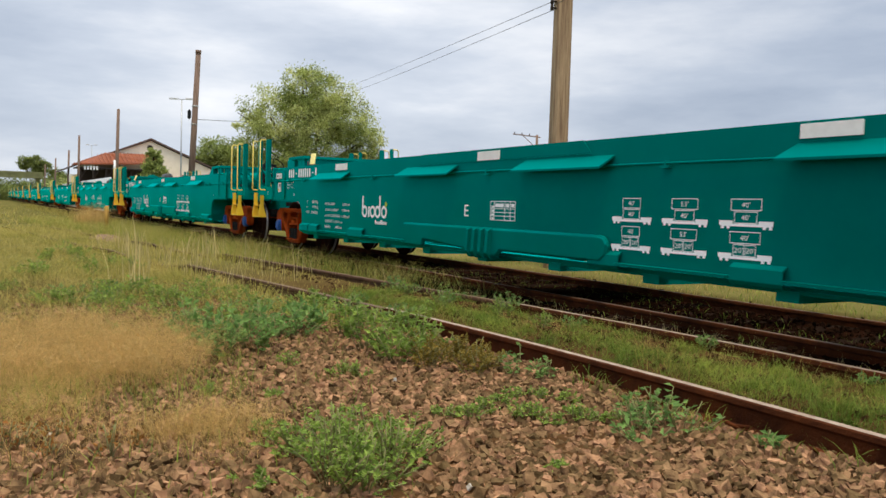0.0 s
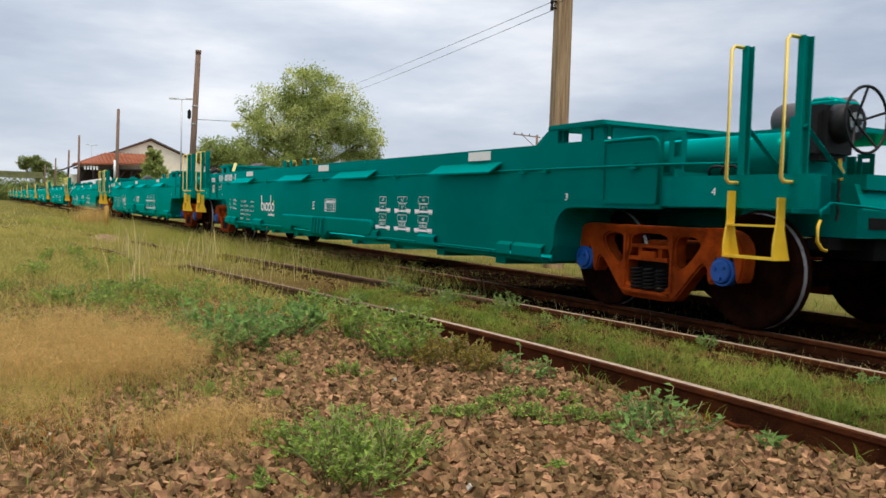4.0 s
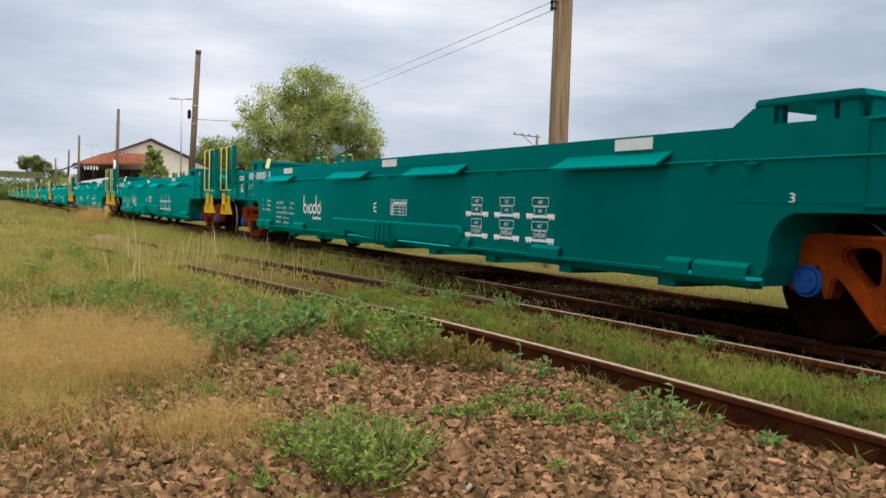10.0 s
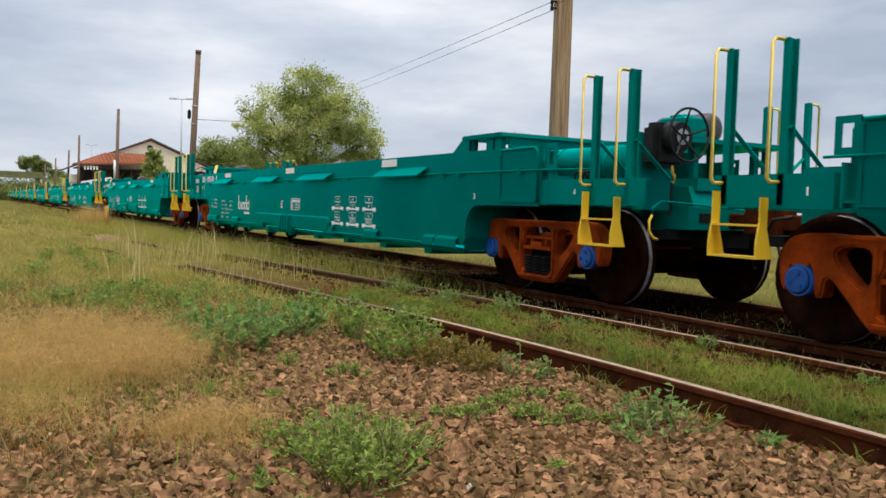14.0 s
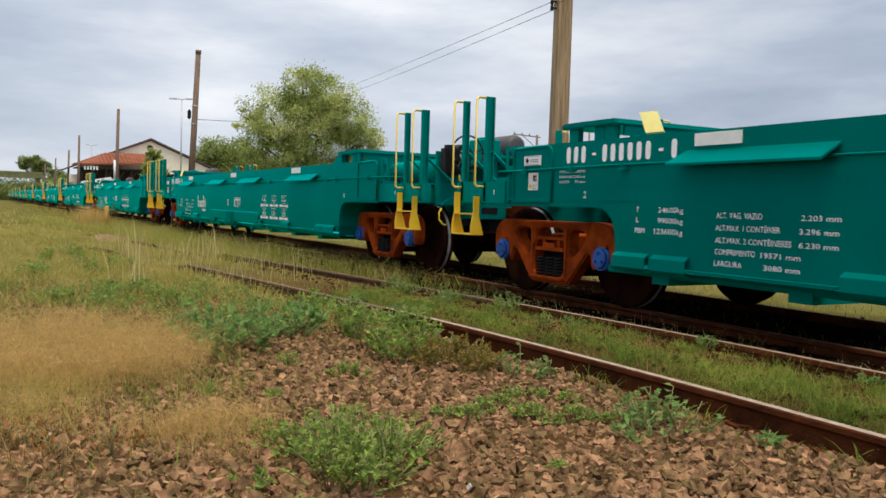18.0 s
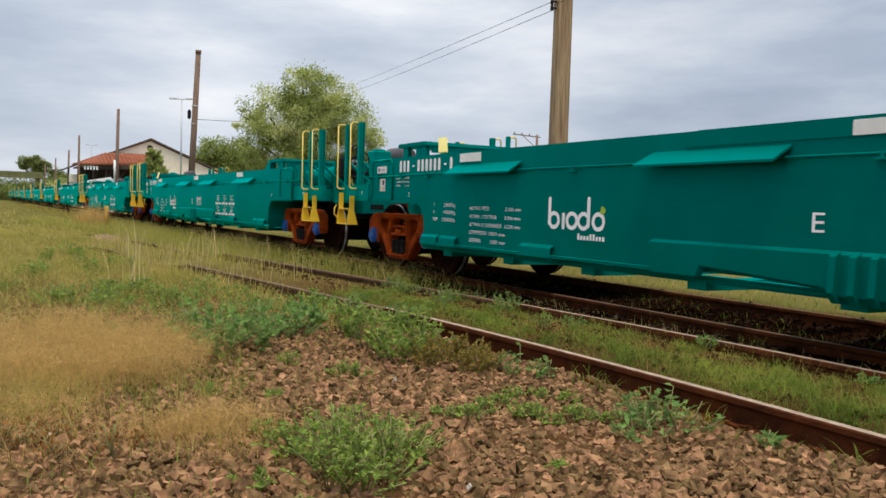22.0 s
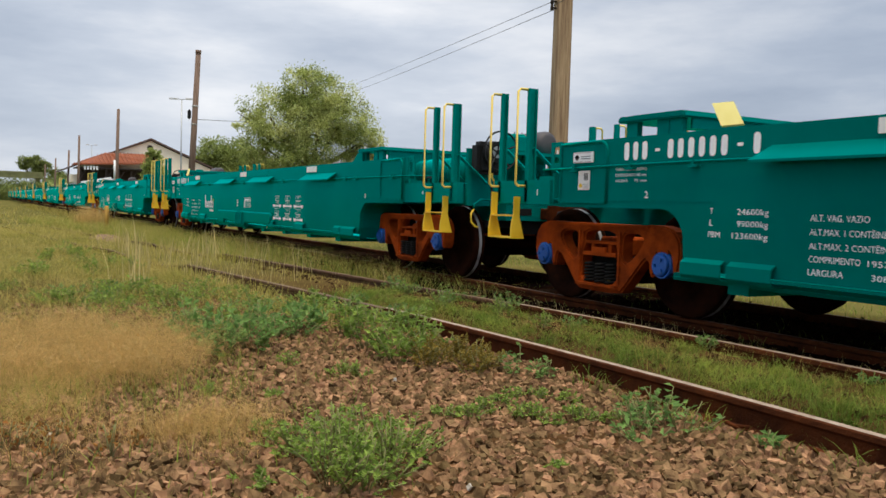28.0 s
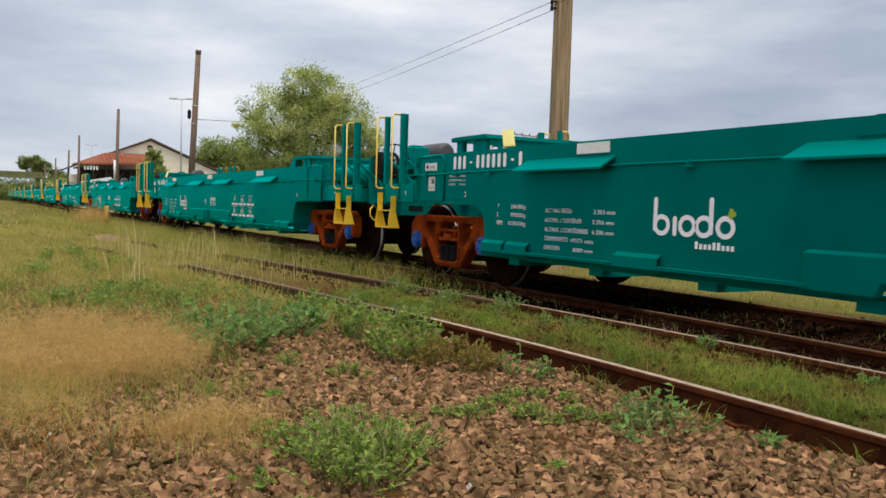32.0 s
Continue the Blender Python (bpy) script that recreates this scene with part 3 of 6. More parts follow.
        for k in range(4 if s > 0 else 0):
            bm = B()
            x = -0.06 + 0.145 * k
            cross_prism(bm, [(SIDE - 0.05, 0.735), (SIDE - 0.105, 0.70), (SIDE - 0.12, 0.46), (SIDE - 0.06, 0.39), (SIDE + 0.05, 0.385), (SIDE + 0.05, 0.5)], x, x + 0.05)
            part("rib", bm if s > 0 else half_turn(bm), PAINT, bulge)
    # --- well floor: cross members and open plates
    for k in range(9):
        bm = B()
        x = -5.6 + 1.4 * k
        box(bm, x - 0.10, x + 0.10, SIDE + 0.09, -SIDE - 0.09, 0.34, 0.42)
        part("cross_member", bm, PAINT_INNER, wagon)
    for a, b in ((-6.3, -4.2), (4.3, 6.5), (-0.9, 1.0)):
        bm = B()
        box(bm, a, b, SIDE + 0.09, -SIDE - 0.09, 0.42, 0.43)
        part("floor_plate", bm, PAINT_INNER, wagon)
    for s in (-1, 1):
        bm = B()
        # end wall of the well, bent over the wheels, and the end shelf
        e = 6.10 if s < 0 else 6.70
        outer = [(e - 0.06, 0.44), (e, 0.60), (e + 0.01, 0.715), (e + 0.035, 0.82), (e + 0.10, 0.915), (e + 0.18, 0.965), (e + 0.27, 0.985), (e + 0.31, 0.985)]
        inner = [(e + 0.31, 1.008), (e + 0.26, 1.008), (e + 0.165, 0.985), (e + 0.08, 0.93), (e + 0.012, 0.83), (e - 0.014, 0.72), (e - 0.024, 0.60), (e - 0.084, 0.44)]
        prism(bm, [(s * x, z) for x, z in outer + inner], SIDE + 0.03, -SIDE - 0.03)
        prism(bm, [(s * (e + 0.31), 1.0), (s * 7.9, 1.02), (s * 7.9, 1.06), (s * (e + 0.31), 1.04)], -0.62, 0.62)
        part("end_bulkhead", bm, PAINT_INNER, wagon)
        bm = B()
        # centre sill to the coupler, with its draft pocket
        box(bm, s * 6.6, s * 9.25, -0.24, 0.24, 0.78, 1.12)
        if s > 0:
            box(bm, s * 8.62, s * 9.34, -0.62, 0.62, 0.80, 1.02)
            prism(bm, [(s * 8.62, 1.02), (s * 9.34, 1.02), (s * 9.26, 1.22), (s * 8.62, 1.26)], -0.56, 0.56)
        sill = part("centre_sill", bm, PAINT_INNER, wagon)
        bm = B()
        box(bm, s * 9.3, s * 9.62, -0.075, 0.075, 0.82, 0.97)
        prism(bm, [(s * 9.58, 0.76), (s * 9.785, 0.78), (s * 9.80, 1.03), (s * 9.58, 1.04)], -0.15, 0.13)
        bevel(bm, 0.015)
        part("coupler", bm, COUPLER, sill, "dark rust-brown knuckle coupler")
        if full:
            bm = B()
            box(bm, s * 8.7, s * 9.28, -0.30, 0.30, 0.62, 0.80)
            box(bm, s * 9.0, s * 9.2, -0.75, 0.75, 0.70, 0.79)
            part("draft_gear", bm, DARK, sill, "dark draft gear under the sill")
        for y in (-0.48, 0.22) if s > 0 else ():
            bm = B()
            box(bm, s * 9.335, s * 9.345, y, y + 0.26, 0.87, 0.96)
            part("slot", bm, DARK, sill, "dark slot in the end plate")
        # end beams and cross beams
        for y in (SIDE + 0.02, -SIDE - 0.10):
            far = 9.62 if (s > 0) == (y < 0) else 9.06
            bm = B()
            box(bm, s * 8.0, s * far, y, y + 0.08, 1.01, 1.245)
            box(bm, s * 8.0, s * far, y if y < 0 else y - 0.07, y + 0.15 if y < 0 else y + 0.08, 1.245, 1.255)
            part("end_beam", bm, PAINT_INNER, wagon)
        bm = B()
        box(bm, s * 8.0, s * 8.30, SIDE + 0.10, -SIDE - 0.10, 1.02, 1.30)
        part("cross_beam", bm, PAINT_INNER, wagon)
        bm = B()
        box(bm, s * 8.72, s * 8.98, SIDE + 0.10, -SIDE - 0.10, 1.00, 1.22)
        part("cross_beam", bm, PAINT_INNER, wagon)
        # end of the girder: closing plates with an open tab
        for y in (SIDE, -SIDE - 0.09):
            bm = B()
            e = s * (7.80 if s < 0 else 8.16) if y < 0 else s * (8.16 if s < 0 else 7.80)
            d = 0.14 * s
            x0, x1 = e, e + d
            box(bm, min(x0, x1), max(x0, x1), y + 0.10, y + 0.12, 1.05, 1.55)
            box(bm, min(x0, x1), max(x0, x1), y + 0.03, y + 0.12, 1.05, 1.07)
            box(bm, x1 - 0.01, x1 + 0.01, y - 0.0 if y > 0 else y + 0.02, y + 0.12, 1.02, 1.32)
            part("gusset", bm, PAINT_INNER, wagon)
            bm = B()
            t0, t1 = sorted((x1 - 0.10 * s, x1 + 0.09 * s))
            ym = y + 0.045
            box(bm, t0, t1, ym, ym + 0.012, 1.58, 1.63)
            box(bm, t0, t1, ym, ym + 0.012, 1.36, 1.42)
            box(bm, t0, t0 + 0.05, ym - 0.001, ym + 0.013, 1.36, 1.63)
            box(bm, t1 - 0.05, t1, ym - 0.001, ym + 0.013, 1.36, 1.63)
            part("end_tab", bm, PAINT_INNER, wagon)
        # raised walkway across the well end, on stools
        x0, x1 = (-7.0, -6.20) if s < 0 else (6.50, 7.36)
        bm = B()
        prism(bm, [(x0, 1.80), (x1, 1.80), (x1 + 0.02, 1.745), (x0 - 0.02, 1.745)], SIDE + 0.03, -SIDE - 0.03)
        bmesh.ops.bevel(bm, geom=list(bm.edges), offset=0.012, segments=2, affect="EDGES", clamp_overlap=True)
        deck = part("walkway", bm, PAINT, wagon)
        for y in (SIDE + 0.08, -0.5, 0.5, -SIDE - 0.14) if full else (SIDE + 0.08,):
            for x in (x0 + 0.06, (x0 + x1) / 2 + 0.05, x1 - 0.2):
                bm = B()
                box(bm, x, x + 0.14, y, y + 0.06, 1.58, 1.747)
                part("stool", bm, PAINT_INNER, deck)
        bm = B()
        box(bm, x1 - 0.03, x1 - 0.01, SIDE + 0.15, -SIDE - 0.15, 1.66 if s < 0 else 1.08, 1.747)
        part("web", bm, PAINT_INNER, deck)
        if s > 0:
            for y in (SIDE + 0.035, -SIDE - 0.055):
                bm = B()
                prism(bm, [(x0 - 0.02, 1.742), (x0 + 0.16, 1.742), (x0 + 0.16, 1.61), (x0 - 0.22, 1.61)], y, y + 0.02)
                part("side_plate", bm, PAINT, deck)
        bm = B()
        n = 40
        for k in range(n):
            y = SIDE + 0.1 + (2 * -SIDE - 0.2) * k / n
            box(bm, x0 + 0.1, x1 - 0.1, y, y + 0.012, 1.80, 1.812)
        part("tread_grating", bm, PAINT, deck)
        if s < 0:
            for y, sg in ((SIDE + 0.01, 1), (-SIDE - 0.01, -1)):
                bm = B()
                v = [(-5.97, y + sg * 0.10, 1.835), (-5.75, y + sg * 0.10, 1.83), (-5.55, y, 1.635), (-5.77, y, 1.635)]
                vs = [bm.verts.new(p) for p in v] + [bm.verts.new((p[0], p[1] + sg * 0.012, p[2] - 0.012)) for p in v]
                for f in ((0, 1, 2, 3), (7, 6, 5, 4), (0, 4, 5, 1), (1, 5, 6, 2), (2, 6, 7, 3), (3, 7, 4, 0)):
                    bm.faces.new([vs[i] for i in f])
                part("container_guide", bm, PALE_YELLOW, wagon, "pale yellow sloping guide plate")
    # --- ladders at the four corners
    ladder(wagon, -8.97, -8.45, False)
    ladder(wagon, 8.96, 9.45, False)
    ladder(wagon, -9.0, -8.47, True)
    ladder(wagon, 8.84, 9.34, True)
    add_bogies(wagon, full)
    # --- air tanks and the brake gear at the ends
    bm = B()
    turned(bm, [(7.57, 0.0), (7.57, 0.10), (7.60, 0.165), (7.65, 0.20), (8.95, 0.20), (9.0, 0.165), (9.03, 0.10), (9.03, 0.0)], -0.96, 1.42)
    tank = part("air_tank", bm, PAINT, wagon, "green cylindrical air tank")
    for x in (7.9, 8.7) if full else ():
        bm = B()
        turned(bm, [(x, 0.195), (x, 0.206), (x + 0.03, 0.206), (x + 0.03, 0.195)], -0.96, 1.42)
        part("strap", bm, PAINT_INNER, tank)
    bm = B()
    turned(bm, [(7.40, 0.0), (7.40, 0.11), (7.43, 0.165), (7.48, 0.185), (8.19, 0.185), (8.24, 0.165), (8.27, 0.11), (8.27, 0.0)], 0.80, 1.94)
    reservoir = part("brake_cylinder", bm, GREY_TANK, wagon, "dark grey brake reservoir")
    for x in (7.55, 8.05) if full else ():
        bm = B()
        box(bm, x, x + 0.04, 0.64, 0.96, 1.74, 1.84)
        part("saddle", bm, PAINT_INNER, reservoir)
    bm = B()
    box(bm, 8.38, 8.76, -0.15, 0.18, 1.747, 1.97)
    box(bm, 8.46, 8.66, -0.09, 0.12, 1.97, 2.005)
    bevel(bm, 0.02)
    part("valve_box", bm, PAINT_INNER, wagon)
    bm = B()
    box(bm, 7.36, 8.84, -0.18, 1.44, 1.70, 1.745)
    box(bm, 7.36, 8.84, -0.183, -0.165, 1.58, 1.75)
    for x in (7.9, 8.55):
        for y in (0.15, 1.08):
            box(bm, x, x + 0.07, y, y + 0.07, 1.06, 1.70)
    part("valve_stand", bm, PAINT_INNER, wagon)
    # handbrake on the trailing end
    HY, HZ, HR = -0.85, 1.665, 0.245
    bm = B()
    box(bm, 9.10, 9.32, HY - 0.20, HY + 0.20, HZ - 0.28, HZ + 0.14)
    bevel(bm, 0.05, 2)
    rod(bm, (9.30, HY, HZ), (9.44, HY, HZ), 0.15, 20, 0.135)
    hb = part("handbrake_box", bm, BLACK, wagon, "black handbrake gearbox")
    bm = B()
    ring = [(9.53, HY + HR * math.cos(2 * math.pi * i / 28), HZ + 0.012 + HR * math.sin(2 * math.pi * i / 28)) for i in range(29)]
    tube(bm, ring, 0.012, 6)
    for k in range(5):
        a = 2 * math.pi * k / 5 + 0.3
        rod(bm, (9.44, HY, HZ), (9.53, HY + HR * math.cos(a), HZ + 0.012 + HR * math.sin(a)), 0.010, 5)
    part("handwheel", bm, BLACK, hb, "black spoked handwheel")
    bm = B()
    rod(bm, (9.445, HY, HZ), (9.455, HY, HZ), 0.075, 16)
    part("hub_disc", bm, METAL, hb, "bare metal hub disc")
    bm = B()
    rod(bm, (9.455, HY, HZ), (9.475, HY, HZ), 0.03, 10)
    part("hub_nut", bm, BLACK, hb)
    bm = B()
    box(bm, 9.05, 9.10, -1.08, -0.62, 0.98, 1.72)
    box(bm, 8.9, 9.32, -0.50, 0.45, 1.18, 1.30)
    part("handbrake_bracket", bm, PAINT_INNER, wagon)
    if full:
        bm = B()
        tube(bm, [(9.33, HY, 1.40), (9.335, HY, 1.34), (9.345, HY + 0.025, 1.30), (9.335, HY + 0.03, 1.25), (9.33, HY, 1.24)], 0.013, 6)
        part("hook", bm, YELLOW, hb, "yellow chain hook")
        bm = B()
        for k in range(7):
            z = 1.24 - 0.045 * k
            box(bm, 9.325, 9.34, HY - 0.012 + 0.008 * (k % 2), HY + 0.008 + 0.008 * (k % 2), z - 0.04, z + 0.008)
        part("chain", bm, BLACK, hb, "dark handbrake chain")
        bm = B()
        box(bm, 8.92, 8.93, -0.585, -0.561, 1.10, 1.20)
        part("label_plate", bm, WHITE, wagon, "small white label")
    if full:
        bm = B()
        for x in (8.55, 8.68):
            tube(bm, [(x, SIDE + 0.16, 1.26), (x, SIDE + 0.15, 1.31), (x + 0.04, SIDE + 0.15, 1.335), (x + 0.11, SIDE + 0.16, 1.335), (x + 0.15, SIDE + 0.18, 1.31), (x + 0.15, SIDE + 0.20, 1.26)], 0.012, 6)
        part("air_hose", bm, BLACK, wagon, "short black air hoses on the end beam")
    for s in (-1, 1) if full else ():
        bm = B()
        tube(bm, [(s * 9.42, s * 0.05, 1.00), (s * 9.40, s * -0.55, 1.04), (s * 9.42, s * -1.05, 1.06), (s * 9.42, s * -1.16, 1.0), (s * 9.42, s * -1.16, 0.92)], 0.012, 6)
        lever = part("uncoupling_lever", bm, PAINT_INNER, wagon)
        bm = B()
        tube(bm, [(s * 9.42, s * -1.16, 0.93), (s * 9.44, s * -1.21, 0.88), (s * 9.44, s * -1.21, 0.78), (s * 9.44, s * -1.15, 0.72), (s * 9.44, s * -1.10, 0.71)], 0.013, 6)
        part("lever_handle", bm, YELLOW, lever, "yellow lever handle")
        bm = B()
        tube(bm, [(s * 9.3, s * 0.28, 0.95), (s * 9.50, s * 0.30, 0.92), (s * 9.62, s * 0.30, 0.70), (s * 9.72, s * 0.26, 0.50), (s * 9.80, s * 0.16, 0.46)], 0.017, 7)
        part("brake_hose", bm, BLACK, wagon, "black rubber brake hose")
    # --- markings on the side that is seen
    Y = SIDE - 0.004

    def mark(name, me, x, z, parent=wagon, label=""):
        ob = part(name, me, WHITE, parent, label)
        ob.matrix_basis = pose(x, Y, z)
        return ob

    def pill(x0, x1, z0, z1):
        r = min(x1 - x0, z1 - z0) / 2
        bm = B()
        if z1 - z0 > x1 - x0:
            pts = arc(x0 + r, z1 - r, r, r, 0, 180) + arc(x0 + r, z0 + r, r, r, 180, 360)
        else:
            pts = arc(x1 - r, z0 + r, r, r, -90, 90) + arc(x0 + r, z0 + r, r, r, 90, 270)
        return prism(bm, pts, Y - 0.001, Y + 0.001)

    sheets = (-4.45, 0.0, 5.0 if late_sheet else 4.32)
    for x in sheets:
        bm = B()
        box(bm, x, x + 0.47, Y - 0.012, Y + 0.002, 1.49, 1.59)
        part("reflector", bm, REFLECT, wagon, "white reflective sheet")
    # identification number as plain bars
    x = -6.88
    for k, ch in enumerate("### - ###### - #" if full else ""):
        if ch == "#":
            part("number_bar", pill(x + 0.020, x + 0.082, 1.405, 1.565), WHITE, wagon)
        elif ch == "-":
            bm = B()
            box(bm, x, x + 0.055, Y - 0.001, Y + 0.001, 1.47, 1.495)
            part("number_bar", bm, WHITE, wagon)
        x += 0.115 if ch == "#" else 0.065
    for text, x, z, w, h in LINES if full else LINES[-1:]:
        mark("lettering", TEXTS[text], x, z)
    # trade mark as plain rings and rounded bars
    for x0, x1, z0, z1 in ((-3.345, -3.300, 0.80, 1.085), (-3.115, -3.070, 0.765, 0.93), (-2.725, -2.680, 0.79, 1.085)):
        part("trade_mark", pill(x0, x1, z0, z1), WHITE, wagon)
    for cx in (-3.245, -2.955, -2.775, -2.555):
        bm = B()
        outer, inner = arc(cx, 0.853, 0.098, 0.090, 0, 360, 24)[:-1], arc(cx, 0.853, 0.056, 0.050, 0, 360, 24)[:-1]
        o = [bm.verts.new((x, Y - 0.0012, z)) for x, z in outer]
        n = [bm.verts.new((x, Y - 0.0012, z)) for x, z in inner]
        for k in range(24):
            bm.faces.new([o[k], o[(k + 1) % 24], n[(k + 1) % 24], n[k]])
        part("trade_mark", bm, WHITE, wagon)
    for a in (20, 60):
        bm = B()
        box(bm, -0.018, 0.018, Y - 0.0015, Y + 0.0005, 0.0, 0.07)
        ob = part("trade_mark_leaf", bm, LIME, wagon, "lime-green leaf mark")
        ob.matrix_basis = pose(-2.52, 0, 0.93, 0, a, 0)
    for k in range(9 if full else 0):
        bm = B()
        box(bm, -2.86 + 0.046 * k, -2.83 + 0.046 * k, Y - 0.001, Y + 0.001, 0.675, 0.735 if k in (0, 4, 5) else 0.715)
        part("trade_mark", bm, WHITE, wagon)
    # load table
    bm = B()
    for z in (0.82, 0.865, 0.905, 0.945, 1.025):
        box(bm, 0.30, 0.80, Y - 0.001, Y + 0.001, z, z + 0.007)
    for x in (0.30, 0.375, 0.59, 0.70, 0.793):
        box(bm, x, x + 0.007, Y - 0.0015, Y + 0.0015, 0.82, 1.03)
    for k in range(4):
        box(bm, 0.325, 0.375, Y - 0.001, Y + 0.001, 0.832 + 0.042 * k, 0.852 + 0.042 * k)
    for x0, x1 in ((0.40, 0.57), (0.61, 0.68), (0.72, 0.78)):
        box(bm, x0, x1, Y - 0.001, Y + 0.001, 0.965, 1.005)
    part("load_table", bm, WHITE, wagon, "white painted table with unreadable entries")
    # loading diagrams
    for c, x in enumerate((2.40, 3.03, 3.65)):
        for r, z in enumerate((0.85, 0.605)):
            g = 0.006
            wt = 0.125 if c == 0 else 0.155
            m = x + 0.27
            # the flat wagon with raised ends and its wheels, as one outline
            bm = B()
            prism(bm, [(m - 0.27, z + 0.06), (m - 0.13, z + 0.06), (m - 0.13, z + 0.038), (m + 0.13, z + 0.038), (m + 0.13, z + 0.06), (m + 0.27, z + 0.06), (m + 0.27, z + 0.028), (m + 0.26, z + 0.02), (m + 0.26, z), (m + 0.23, z), (m + 0.23, z + 0.018), (m + 0.20, z + 0.018), (m + 0.20, z), (m + 0.17, z), (m + 0.17, z + 0.018), (m - 0.16, z + 0.018), (m - 0.16, z), (m - 0.19, z), (m - 0.19, z + 0.018), (m - 0.22, z + 0.018), (m - 0.22, z), (m - 0.25, z), (m - 0.25, z + 0.02), (m - 0.27, z + 0.028)], Y - 0.001, Y + 0.001)
            dg = part("loading_diagram", bm, WHITE, wagon, "white outline diagram of stacked containers")
            dg.matrix_basis = Matrix.Translation((m - 0.045, 0, 0)) @ Matrix.Diagonal((0.93, 1, 1, 1)) @ Matrix.Translation((-m, 0, 0))
            boxes = [(m - wt, m + wt, z + 0.135, z + 0.225)]
            boxes += [(m - 0.115, m + 0.115, z + 0.04, z + 0.13)] if r == 0 else [(m - 0.115, m - 0.003, z + 0.04, z + 0.13), (m + 0.003, m + 0.115, z + 0.04, z + 0.13)]
            for p, q, z0, z1 in boxes:
                bm = B()
                o = [bm.verts.new((u, Y - 0.001, w)) for u, w in ((p, z0), (q, z0), (q, z1), (p, z1))]
                i = [bm.verts.new((u, Y - 0.001, w)) for u, w in ((p + g, z0 + g), (q - g, z0 + g), (q - g, z1 - g), (p + g, z1 - g))]
                for n in range(4):
                    bm.faces.new([o[n], o[(n + 1) % 4], i[(n + 1) % 4], i[n]])
                part("container_outline", bm, WHITE, dg)
            if full:
                upper = ("40'", "53'", "40'")[c]
                mark("lettering", TEXTS[upper], m - 0.045, z + 0.160, dg)
                if r == 0:
                    mark("lettering", TEXTS["40'"], m - 0.045, z + 0.066, dg)
                else:
                    mark("lettering", TEXTS["20'"], m - 0.10, z + 0.066, dg)
                    mark("lettering", TEXTS["20'"], m + 0.017, z + 0.066, dg)
    # small plates at the leading bay
    bm = B()
    box(bm, -7.57, -7.285, Y - 0.02, Y, 1.405, 1.505)
    plate = part("plate", bm, WHITE, wagon, "white plate with a dark emblem")
    bm = B()
    box(bm, -7.56, -7.295, Y - 0.023, Y - 0.021, 1.411, 1.414)
    box(bm, -7.56, -7.295, Y - 0.023, Y - 0.021, 1.496, 1.499)
    for p in ((-7.51, 1.455),):
        prism(bm, [(p[0] - 0.035, p[1]), (p[0], p[1] + 0.03), (p[0] + 0.035, p[1]), (p[0], p[1] - 0.03)], Y - 0.023, Y - 0.021)
    for k in range(2):
        box(bm, -7.45, -7.31, Y - 0.023, Y - 0.021, 1.458 - 0.020 * k, 1.464 - 0.020 * k)
    part("emblem", bm, DARK, plate)
    bm = B()
    box(bm, -7.50, -7.33, Y - 0.006, Y, 1.15, 1.33)
    card = part("data_card", bm, REFLECT, wagon, "white data card with small marks")
    bm = B()
    for k in range(3):
        box(bm, -7.41 + 0.022 * k, -7.398 + 0.022 * k, Y - 0.009, Y - 0.007, 1.24, 1.305)
    for k in range(3):
        box(bm, -7.43, -7.345, Y - 0.009, Y - 0.007, 1.165 + 0.018 * k, 1.168 + 0.018 * k)
    part("card_mark", bm, DARK, card)
    bm = B()
    rod(bm, (-7.46, Y - 0.008, 1.19), (-7.46, Y - 0.009, 1.19), 0.022, 12)
    part("card_dot", bm, YELLOW, card)
    return wagon


# text, place along the wagon, foot, width, height
LINES = (
    ("T", -5.83, 0.955, 0.035, 0.045), ("24600kg", -5.56, 0.955, 0.29, 0.045),
    ("L", -5.83, 0.865, 0.035, 0.045), ("99000kg", -5.56, 0.865, 0.29, 0.045),
    ("PBM", -5.84, 0.775, 0.12, 0.045), ("123600kg", -5.60, 0.775, 0.33, 0.045),
    ("ALT. VAG. VAZIO", -4.92, 0.925, 0.44, 0.045), ("2.203 mm", -4.15, 0.925, 0.31, 0.04),
    ("ALT.MAX. 1 CONTÊINER", -4.92, 0.830, 0.60, 0.055), ("3.296 mm", -4.16, 0.830, 0.31, 0.04),
    ("ALT.MAX. 2 CONTÊINERES", -4.92, 0.735, 0.70, 0.055), ("6.230 mm", -4.16, 0.735, 0.31, 0.04),
    ("COMPRIMENTO", -4.92, 0.645, 0.39, 0.045), ("19571 mm", -4.48, 0.645, 0.34, 0.04),
    ("LARGURA", -4.92, 0.555, 0.27, 0.045), ("3080 mm", -4.45, 0.555, 0.31, 0.04),
    ("CURSO DO CILINDRO", -6.97, 1.315, 0.41, 0.026), ("CARREGADO 82 mm", -6.97, 1.265, 0.41, 0.026), ("VAZIO     75 mm", -6.97, 1.215, 0.41, 0.026),
    ("2", -6.58, 1.075, 0.045, 0.06), ("3", 6.86, 1.05, 0.05, 0.07), ("1", -8.19, 1.10, 0.015, 0.06), ("4", 8.73, 1.10, 0.045, 0.06),
    ("E", -0.28, 0.85, 0.10, 0.135),
)
TEXTS = {t: letters(t, w, h, WHITE) for t, x, z, w, h in LINES}
for t in ("40'", "53'", "20'"):
    TEXTS[t] = letters(t, 0.085, 0.04, WHITE)

YC = 6.45


